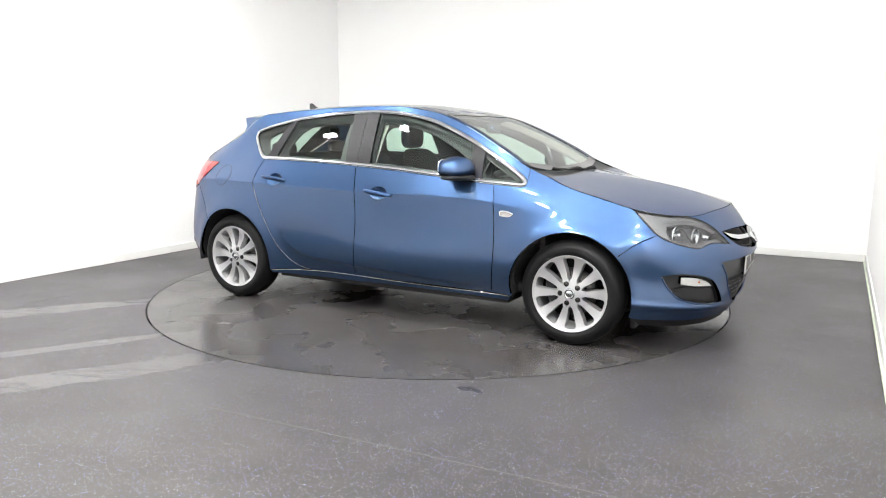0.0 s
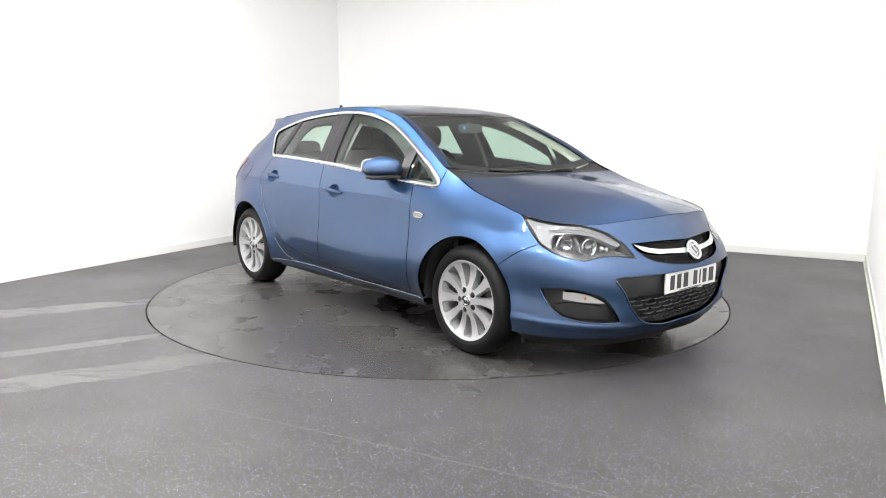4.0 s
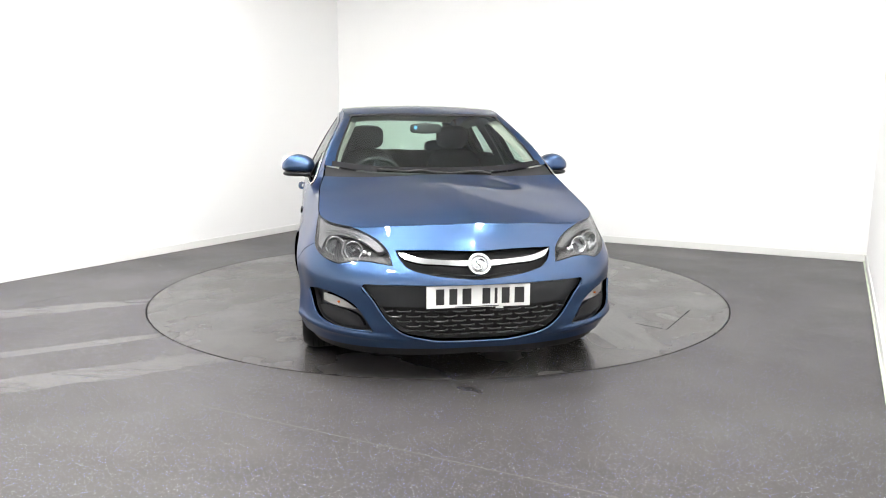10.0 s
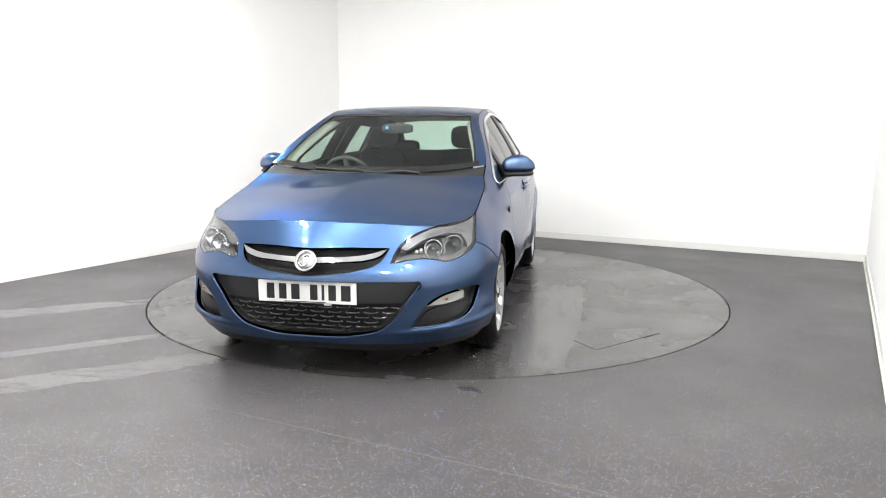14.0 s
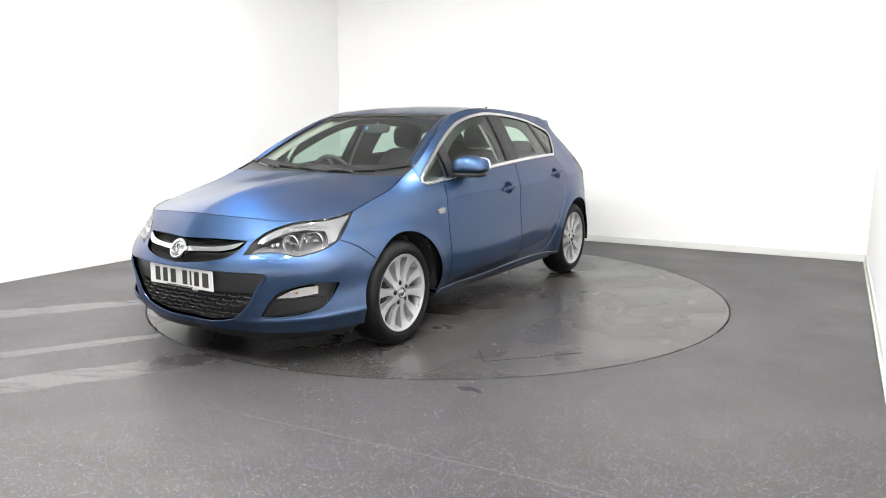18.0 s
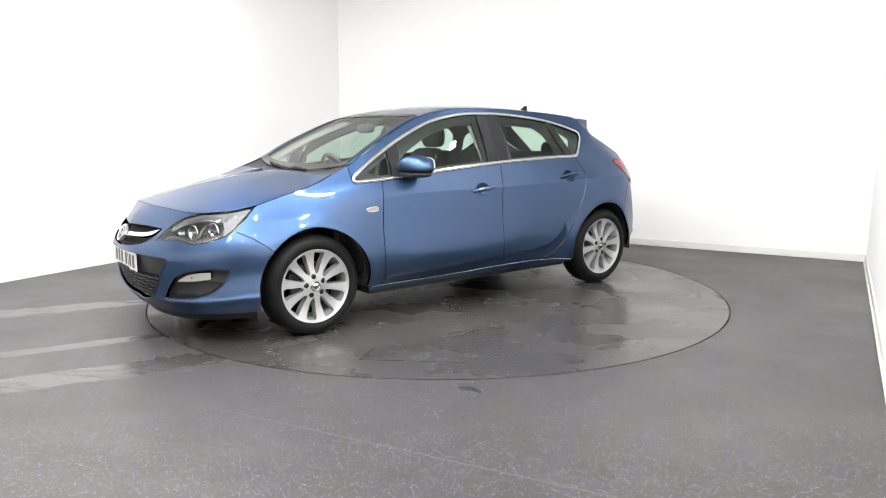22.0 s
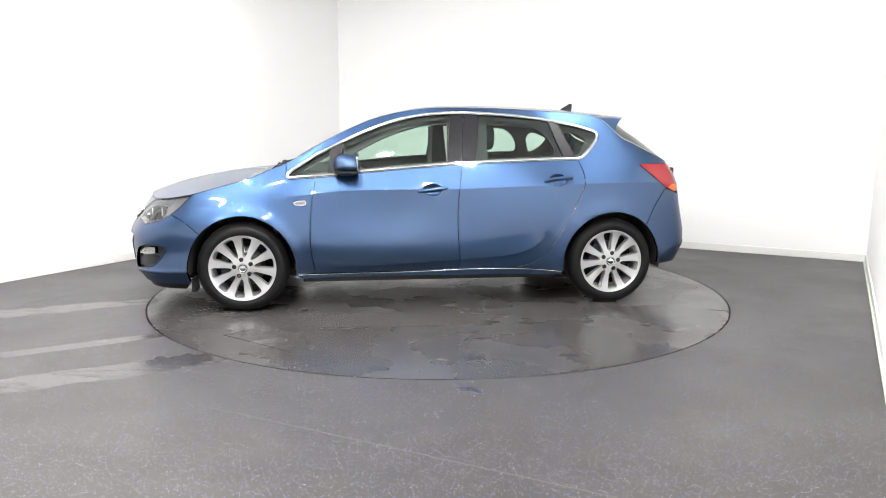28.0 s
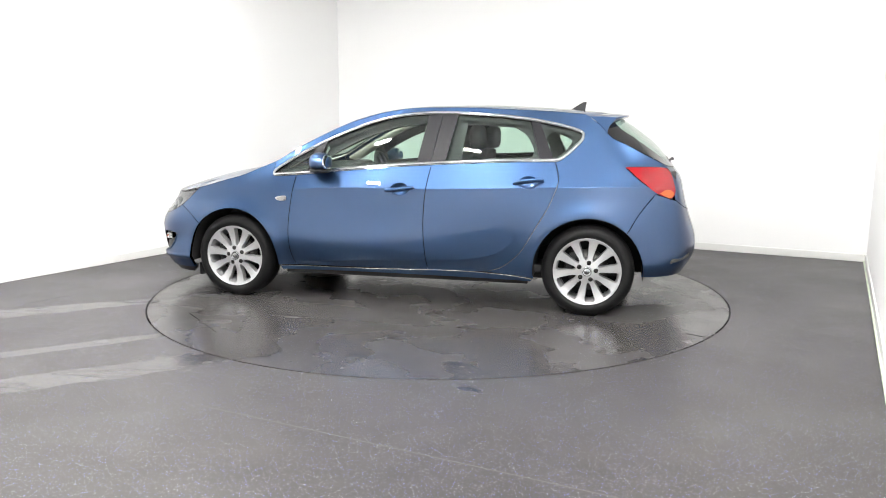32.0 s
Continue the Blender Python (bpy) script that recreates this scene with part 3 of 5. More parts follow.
def panel(name, loops, mat, parent, label="", sides=(1, -1), **kw):
    """Makes the panel on the left (1), the right (-1), or both sides of the car."""
    v, f, n = panel_mesh(name, loops if isinstance(loops, list) else [loops], **kw)
    made = []
    for s in sides:
        w, m = np.array(v) * (1, s, 1), np.array(n) * (1, s, 1)
        g = f if s > 0 else [tuple(reversed(q)) for q in f]
        made.append(part(name, mesh_of(name, w, g, m), mat, parent[s] if isinstance(parent, dict) else parent, label))
    return made if len(made) > 1 else made[0]


def over(half, mid):
    """A half outline, open at the middle line, mirrored across it into one loop."""
    half = np.array(half)
    other = half[::-1].copy()
    other[:, 0] = 2 * mid - other[:, 0]
    both = np.concatenate([half, other])
    keep = np.linalg.norm(both - np.roll(both, 1, 0), axis=1) > 1e-4
    return both[keep]


def chain(*segs, step=0.02):
    out = []
    for sg in segs:
        out += list(curve(sg, step)[:-1])
    return np.array(out + [segs[-1][-1]])


def coons(left, mid, front, rear):
    """A patch between a side curve, the middle line, a front and a rear curve; all run outward to middle or front to rear."""
    nu, nv = len(left), len(front)
    u, v = np.linspace(0, 1, nu)[:, None, None], np.linspace(0, 1, nv)[None, :, None]
    l, m, f, r = left[:, None], mid[:, None], front[None], rear[None]
    return (1 - v) * l + v * m + (1 - u) * f + u * r - ((1 - u) * (1 - v) * left[0] + (1 - u) * v * mid[0] + u * (1 - v) * left[-1] + u * v * mid[-1])


def sheet(name, grid, lift=0.0, flange=0.0, crease=None):
    """A mesh from half a patch, mirrored into the whole, with its rim folded down."""
    full = np.concatenate([grid, grid[:, -2::-1] * (1, -1, 1)], 1)
    nu, nv = full.shape[:2]
    du, dv = np.gradient(full, axis=0), np.gradient(full, axis=1)
    n = np.cross(du, dv)
    n /= np.linalg.norm(n, axis=2)[..., None] + 1e-12
    n *= np.sign(n[..., 2:].mean())
    full = full + n * lift
    verts, normals = list(full.reshape(-1, 3)), list(n.reshape(-1, 3))
    up = np.cross(full[1, 0] - full[0, 0], full[0, 1] - full[0, 0])[2] > 0
    faces = []
    for i in range(nu - 1):
        for j in range(nv - 1):
            q = (i * nv + j, (i + 1) * nv + j, (i + 1) * nv + j + 1, i * nv + j + 1)
            faces.append(q if up else q[::-1])
    if flange:
        ring = [(i, 0) for i in range(nu)] + [(nu - 1, j) for j in range(1, nv)] + [(i, nv - 1) for i in range(nu - 2, -1, -1)] + [(0, j) for j in range(nv - 2, 0, -1)]
        k, c = len(verts), len(ring)
        centre = full.mean((0, 1))
        for r in (0, 1):
            for i, j in ring:
                o = full[i, j] - centre
                o /= np.linalg.norm(o)
                verts.append(full[i, j] - n[i, j] * flange * r)
                normals.append((o + n[i, j] * (1 - r)) / np.linalg.norm(o + n[i, j] * (1 - r)))
        faces += [(k + i, k + (i + 1) % c, k + c + (i + 1) % c, k + c + i) for i in range(c)]
    return mesh_of(name, verts, faces, normals)


def line3(pts, n):
    pts = np.array(pts, float)
    d = np.concatenate([[0], np.cumsum(np.linalg.norm(np.diff(pts, axis=0), axis=1))])
    t = np.linspace(0, d[-1], n)
    return np.stack([natural(d, pts[:, i])(t) for i in range(3)], -1)


def edge_run(s0, s1, n):
    s = np.linspace(s0, s1, n)
    return body(s, EDGE[0](s))


# ---- the car ----
CAR = tagged(new("hatchback_car"), "metallic blue five-door hatchback with silver alloy wheels on the turntable", "car")
BELT_S = [1.0, .92, .74, .53, .175, -.25, -.57, -.85, -1.09]
BELT_Z = [.936, .942, .955, .976, 1.008, 1.037, 1.051, 1.061, 1.064]
belt = hermite(BELT_S, BELT_Z)
CANT_S = [-1.27, -1.19, -1.05, -.88, -.6, -.38, -.2, .06, .3, .5, .7, .88, .99]
CANT_Z = [1.287, 1.312, 1.343, 1.372, 1.402, 1.415, 1.418, 1.399, 1.346, 1.270, 1.178, 1.080, 1.010]
cant = hermite(CANT_S, CANT_Z)
HUB_F, HUB_R, HUB_Z, ARCH = 1.3425, -1.3425, 0.315, 0.372


def run(f, s0, s1, n=30):
    return [(s, float(f(s))) for s in np.linspace(s0, s1, n)]


def arc(hub, a0, a1, r=ARCH, n=24):
    return [(hub + r * math.cos(radians(a)), HUB_Z + r * math.sin(radians(a))) for a in np.linspace(a0, a1, n)]


DLO_TIP = [(1.0, .936), (1.025, .945), (1.032, .962), (1.02, .985), (.99, 1.010)]
DLO_TAIL = [(-1.27, 1.287), (-1.302, 1.268), (-1.305, 1.240), (-1.24, 1.155), (-1.165, 1.092), (-1.125, 1.069), (-1.09, 1.064)]
DLO = outline(run(belt, -1.09, 1.0), DLO_TIP, run(cant, .99, -1.27), DLO_TAIL)
DLO_IN = inset(DLO, 0.021)
DOOR_F = [(.822, .945), (.845, .80), (.860, .66), (.864, .52), (.855, .40), (.832, .268)]
DOOR_M = [(-.222, 1.035), (-.200, .90), (-.188, .80), (-.180, .66), (-.184, .52), (-.195, .40), (-.205, .276)]
DOOR_R = [(-1.10, 1.064), (-1.125, .99), (-1.13, .93), (-1.09, .81), (-.985, .615), (-.85, .405), (-.73, .315), (-.62, .283)]
SEAM_F, SEAM_R = [(1.845, .694), (1.75, .655), (1.618, .562)], [(-1.80, .853), (-1.70, .745), (-1.595, .587)]
LAMP_LOW = [(1.70, .824), (1.78, .748), (1.845, .694), (1.95, .648), (2.04, .626), (2.10, .619), (2.14, .628), (2.18, .635), (2.25, .638), (2.32, .632), (2.40, .622)]
LAMP_TOP = [(2.40, .622), (2.365, .68), (2.30, .73), (2.24, .754), (2.17, .773), (2.08, .789)]
LAMP_BACK = run(EDGE[0], 2.08, 1.70, 12)
LAMP = outline(LAMP_LOW, LAMP_TOP, LAMP_BACK[:-1] + [(1.70, .824)])
TAILLAMP_LOW = [(-1.93, .818), (-1.82, .852), (-1.71, .93), (-1.594, 1.032)]
TAILLAMP = outline(TAILLAMP_LOW, [(-1.594, 1.032), (-1.73, 1.034), (-1.9, 1.030), (-2.03, 1.018)], [(-2.03, 1.018), (-2.01, .93), (-1.985, .845), (-1.93, .818)])
GRILLE = over(chain([(NOSE, .690), (2.62, .694), (2.402, .689)], [(2.402, .689), (2.43, .652), (2.474, .618), (2.582, .588), (2.726, .571), (NOSE, .562)]), NOSE)
INTAKE = over(chain([(NOSE, .535), (2.5, .535), (2.262, .532)], [(2.262, .532), (2.252, .520), (2.306, .455), (2.366, .36), (2.444, .287), (2.588, .246), (NOSE, .230)]), NOSE)
FOG = outline([(1.87, .468), (1.905, .402), (1.965, .342), (2.05, .312), (2.17, .296), (2.30, .291)], [(2.30, .291), (2.265, .350), (2.2, .425), (2.08, .468), (1.98, .479), (1.87, .468)])


def flipped(loop, mid):
    q = loop.copy()
    q[:, 0] = 2 * mid - q[:, 0]
    return q[::-1]


CREASE_S = np.arange(-2.0, 1.0, 0.012)
CREASE = [(q, float(RINGS[4][0](q)) + d) for q in CREASE_S for d in (-.0035, .0035)]
LEDGES = [(m * q + (0 if m > 0 else 2 * NOSE), float(LEDGE(q)) + d) for q in np.arange(1.66, 2.48, .016) for d in (-.016, 0, .016) for m in (1, -1)]
CREASE += [(x + dx, z + dz) for (x0, z0), (x1, z1) in zip(BLADE[:-1], BLADE[1:]) for k in (0, .25, .5, .75) for x, z in ((x0 + k * (x1 - x0), z0 + k * (z1 - z0)),) for dx, dz in ((0, 0), (-.008 * (z1 - z0) / .06, .008), (.010 * (z1 - z0) / .06, -.010)) if x < .97 and z < .64]
CUPS = {sc: np.array([(sc + .066 * math.cos(a), zc + .042 * math.sin(a)) for a in np.linspace(0, 2 * math.pi, 36, endpoint=False)]) for sc, zc in ((0.0, .862), (-.925, .922))}


def build_shell():
    # one pressing: rear quarter, pillars and roof side
    side = outline(DOOR_R, [(-.62, .283), (-.80, .268), (-.985, .254)], arc(HUB_R, -10.0, 132.8, n=30),
                   SEAM_R[::-1], [(-1.80, .853)] + TAILLAMP_LOW[1:], [(-1.594, 1.032), (-1.73, 1.034), (-1.9, 1.030)], [(-1.9, 1.030), (-1.96, float(EDGE[0](-1.96)))],
                   run(EDGE[0], -1.96, 1.03, 70), [(1.03, float(EDGE[0](1.03))), (1.032, .972)], DLO_TIP[2:], run(cant, .99, -1.27), DLO_TAIL)
    made = panel("side_frame", side, PAINT, CAR, step=0.028, extra=CREASE)
    wing = outline(DOOR_F[::-1], run(belt, .822, 1.0, 8), DLO_TIP[:3], [DLO_TIP[2], (1.03, float(EDGE[0](1.03)))], run(EDGE[0], 1.03, 1.70, 26),
                   [(1.70, .824), (1.78, .748), (1.845, .694)], SEAM_F, [(HUB_F + ARCH * math.cos(radians(a)), HUB_Z + ARCH * math.sin(radians(a))) for a in np.linspace(41.7, 188, 30)], [(.975, .263), (.832, .268)])
    wings = panel("front_wing", wing, PAINT, CAR, step=0.028, extra=CREASE)
    front = outline(DOOR_F, run(lambda s: hermite([.84, -.21], [.268, .276])(s), .832, -.205, 12), DOOR_M[::-1], run(belt, -.222, .822, 20))
    rear = outline(DOOR_M, [(-.205, .276), (-.4, .279), (-.62, .283)], DOOR_R[::-1], run(belt, -1.10, -.222, 20))
    doors = panel("front_door", [front, CUPS[0.0]], PAINT, CAR, step=0.028, extra=CREASE)
    rears = panel("rear_door", [rear, CUPS[-.925]], PAINT, CAR, step=0.028, extra=CREASE)
    sill = outline([(.965, .258), (.3, .262), (-.62, .275), (-.97, .246)], [(-.97, .246), (-.955, .226)], [(-.955, .226), (.3, .230), (.945, .224)], [(.945, .224), (.965, .258)])
    for ob, s in zip(panel("sill", sill, PAINT, CAR, "body-coloured sill under the doors", lift=-0.004, flange=0.05), (1, -1)):
        # bright metal tube in place of the highlight on the painted sill flange
        q = curve([(.965, .259), (.3, .263), (-.55, .277), (-.80, .264), (-.96, .250)], .03)
        part("sill_glint", tube("sill_glint", skin(q[:, 0], q[:, 1], 0.001)[0] * (1, s, 1), .0030, 8), SATIN, ob, "satin tube standing in for the glint along the sill's top")
    for s, ob in zip((1, -1), rears):
        # likewise a bright tube for the highlight on the door's shut edge
        q = curve(DOOR_R[2:], .02)
        part("door_glint", tube("door_glint", skin(q[:, 0] - .002, q[:, 1], -.0012)[0] * (1, s, 1), .0013, 6), SATIN, ob, "thin satin tube standing in for the glint along the door gap")
    # bumpers
    low = list(zip(np.linspace(1.70, NOSE, 24), np.linspace(.205, .186, 24)))
    half = chain(run(EDGE[0], NOSE, 2.08, 24), LAMP_TOP[::-1], LAMP_LOW[:1:-1], SEAM_F, [(HUB_F + ARCH * math.cos(radians(a)), HUB_Z + ARCH * math.sin(radians(a))) for a in np.linspace(41.7, -16, 14)], [(HUB_F + ARCH * math.cos(radians(-16)), HUB_Z + ARCH * math.sin(radians(-16)))] + low[1:])
    panel("front_bumper", [over(half, NOSE), GRILLE, INTAKE, FOG, flipped(FOG, NOSE)], PAINT, CAR, sides=(1,), step=0.020, gap=0.0018, flange=0.022, extra=LEDGES)
    half = chain([(TAIL, .70), (-2.4, .72), (-2.1, .77), (-1.985, .81), (-1.93, .818)], [(-1.93, .818), (-1.87, .836), (-1.80, .853)], SEAM_R,
                 [(HUB_R + ARCH * math.cos(radians(a)), HUB_Z + ARCH * math.sin(radians(a))) for a in np.linspace(132.8, 184, 14)], [(-1.715, .287), (-1.85, .281), (-2.1, .282), (-2.4, .285), (TAIL, .295)])
    bumper = panel("rear_bumper", over(half, TAIL), PAINT, CAR, sides=(1,), step=0.03)
    half = chain(run(EDGE[0], TAIL, -1.96, 24), [(-1.96, float(EDGE[0](-1.96))), (-1.9, 1.030)], [(-1.9, 1.030), (-2.03, 1.018)], [(-2.03, 1.018), (-2.01, .93), (-1.985, .845)], [(-1.985, .845), (-1.985, .81)], [(-1.985, .81), (-2.1, .77), (-2.4, .72), (TAIL, .70)])
    panel("tailgate", over(half, TAIL), PAINT, CAR, sides=(1,), step=0.03)
    strip = outline([(-1.93, .375), (-2.05, .392), (-2.18, .40)], [(-2.18, .40), (-2.18, .414), (-2.05, .406), (-1.93, .387), (-1.93, .375)])
    panel("bumper_strip", strip, SATIN, bumper, "bright strip along the rear bumper", lift=0.004, gap=0)
    # top
    n = 34
    hood = coons(edge_run(2.08, 1.15, 44), line3([edge(NOSE)[0], (1.95, 0, .872), (1.70, 0, .932), (1.40, 0, .979), (1.155, 0, 1.004)], 44),
                 edge_run(2.08, NOSE, n), line3([edge(1.15)[0], (1.165, .4, .994), (1.168, .2, 1.002), (1.155, 0, 1.004)], n))
    hood = hood + (hood.mean((0, 1)) * (1, 0, 1) - hood) * (.0035, .0045, 0)
    part("bonnet", sheet("bonnet", hood, flange=0.02), PAINT, CAR)
    base = line3([edge(1.0)[0], (1.060, .45, 1.022), (1.09, .2, 1.011), (1.10, 0, 1.008)], n)
    rear_hood = line3([edge(1.15)[0], (1.165, .4, .994), (1.168, .2, 1.002), (1.155, 0, 1.004)], n)
    cowl = coons(edge_run(1.15, 1.0, 12), line3([(1.155, 0, 1.004), (1.128, 0, .996), (1.10, 0, 1.008)], 12), rear_hood, base)
    part("cowl_panel", sheet("cowl_panel", cowl, lift=-0.010), BLACK, CAR, "black plastic scuttle under the windscreen")
    header = line3([edge(.33)[0], (.325, .38, 1.394), (.314, .18, 1.397), (.31, 0, 1.398)], n)
    screen = coons(edge_run(1.0, .33, 40), line3([(1.10, 0, 1.008), (.70, 0, 1.226), (.31, 0, 1.398)], 40), base, header)
    ws = part("windscreen", sheet("windscreen", screen[:, 3:]), SCREEN_GLASS, CAR, "green-tinted windscreen with a black border")
    ws.visible_shadow = False
    part("screen_border", sheet("screen_border", screen[:4, 2:], lift=0.003), GLOSS_BLACK, ws, "black printed border")
    part("screen_border", sheet("screen_border", screen[-3:, 2:], lift=0.003), GLOSS_BLACK, ws)
    # painted windscreen pillars, rounded outward, with a narrow black joint beside the glass
    t = np.linspace(0, 1, 7)
    strip = screen[:, :1] + (screen[:, 3:4] - screen[:, :1]) * t[None, :, None]
    out = np.array((0.45, 0.35, 0.82))
    strip = strip + out * (.007 * np.sin(np.pi * np.minimum(t, .8) ** .75) ** 1.0)[None, :, None] * np.clip(np.arange(40) / 5, 0, 1)[:, None, None] * np.clip((39 - np.arange(40)) / 5, 0, 1)[:, None, None]
    joint = np.stack([screen[:, 3] * (1 - k) + screen[:, 4] * k for k in (-.25, .45)], 1) + (0.002, 0, 0.004)
    for s in (1, -1):
        for nm, g, mat, lb in (("screen_pillar", strip, PAINT, "body-coloured windscreen pillar"), ("screen_border", joint, GLOSS_BLACK, "")):
            k = g.shape[1]
            v = (g * (1, s, 1)).reshape(-1, 3)
            f = [(i * k + j, (i + 1) * k + j, (i + 1) * k + j + 1, i * k + j + 1) for i in range(len(g) - 1) for j in range(k - 1)]
            part(nm, mesh_of(nm, v, f if s < 0 else [q[::-1] for q in f]), mat, CAR if lb else ws, lb)
    back = line3([edge(-1.34)[0], (-1.43, .3, 1.403), (-1.47, .12, 1.409), (-1.48, 0, 1.410)], n)
    roof_mid = line3([(.31, 0, 1.398), (.08, 0, 1.452), (-.25, 0, 1.477), (-.7, 0, 1.475), (-1.1, 0, 1.447), (-1.48, 0, 1.410)], 50)
    top = coons(edge_run(.33, -1.34, 50), roof_mid, header, back)
    part("roof", sheet("roof", top, flange=0.012), PAINT, CAR)
    part("headlining", sheet("headlining", top[2:, 2:], lift=-0.035), LINING, CAR, "pale fabric headlining")
    glass_top = line3([edge(-1.44)[0], (-1.47, .42, 1.365), (-1.51, .2, 1.388), (-1.52, 0, 1.390)], n)
    pane = coons(edge_run(-1.44, -1.96, 30), line3([(-1.52, 0, 1.390), (-1.666, 0, 1.290), (-1.80, 0, 1.182), edge(TAIL)[0]], 30), glass_top, edge_run(-1.96, TAIL, n))
    rw = part("rear_window", sheet("rear_window", pane[:, 1:]), GLASS, CAR, "tinted rear window")
    rw.visible_shadow = False
    part("window_border", sheet("window_border", pane[-5:], lift=0.003), GLOSS_BLACK, rw)
    for s in (1, -1):
        g = pane[:, :10] * (1, s, 1)
        v = g.reshape(-1, 3) + (-0.002, 0, 0.003)
        part("window_border", mesh_of("window_border", v, [(i * 10 + j, (i + 1) * 10 + j, (i + 1) * 10 + j + 1, i * 10 + j + 1) for i in range(len(g) - 1) for j in range(9)]), GLOSS_BLACK, rw)
    # roof spoiler: it carries the roof on, with side fins down beside the rear window
    tip = line3([(-1.500, .520, 1.372), (-1.560, .40, 1.386), (-1.592, .2, 1.394), (-1.600, 0, 1.396)], n)
    under = line3([edge(-1.475)[0] + (0, .004, 0), (-1.455, .47, 1.352), (-1.50, .25, 1.374), (-1.512, 0, 1.378)], n)
    rows = [back + (0, 0, .001), (back + tip) / 2 + (0, 0, .004), tip, tip + (.004, 0, -.012), (tip + under) / 2 + (.02, 0, -.010), under]
    half = np.stack(rows)
    full = np.concatenate([half, half[:, -2::-1] * (1, -1, 1)], 1)
    k = full.shape[1]
    v = [tuple(q) for q in full.reshape(-1, 3)]
    f = [(i * k + j, i * k + j + 1, (i + 1) * k + j + 1, (i + 1) * k + j) for i in range(5) for j in range(k - 1)]
    for col, sy in ((0, 1), (k - 1, -1)):
        m = len(v)
        v += [tuple(p * (1, sy, 1)) for p in edge_run(-1.36, -1.46, 5) + (0, .003, 0)]
        ring = [0 * k + col] + list(range(m, m + 5)) + [5 * k + col, 4 * k + col, 3 * k + col, 2 * k + col, 1 * k + col]
        f.append(tuple(ring))
    sp = part("roof_spoiler", mesh_of("roof_spoiler", v, f), PAINT, CAR)
    sp.data.set_sharp_from_angle(angle=radians(32))
    # shark-fin aerial
    fin = mesh_of("aerial_fin", [(-1.13, 0, 1.432), (-1.19, .022, 1.430), (-1.255, .024, 1.424), (-1.255, -.024, 1.424), (-1.19, -.022, 1.430), (-1.245, .003, 1.503), (-1.245, -.003, 1.503), (-1.268, .003, 1.500), (-1.268, -.003, 1.500)],
                  [(0, 1, 5), (0, 5, 6), (0, 6, 4), (1, 2, 7, 5), (4, 6, 8, 3), (2, 3, 8, 7), (5, 7, 8, 6)], smooth=False)
    part("aerial_fin", fin, BLACK, CAR, "black shark-fin roof aerial")
    return dict(zip((1, -1), doors)), dict(zip((1, -1), rears)), dict(zip((1, -1), wings)), dict(zip((1, -1), made))


FRONT_DOORS, REAR_DOORS, WINGS, SIDES = build_shell()


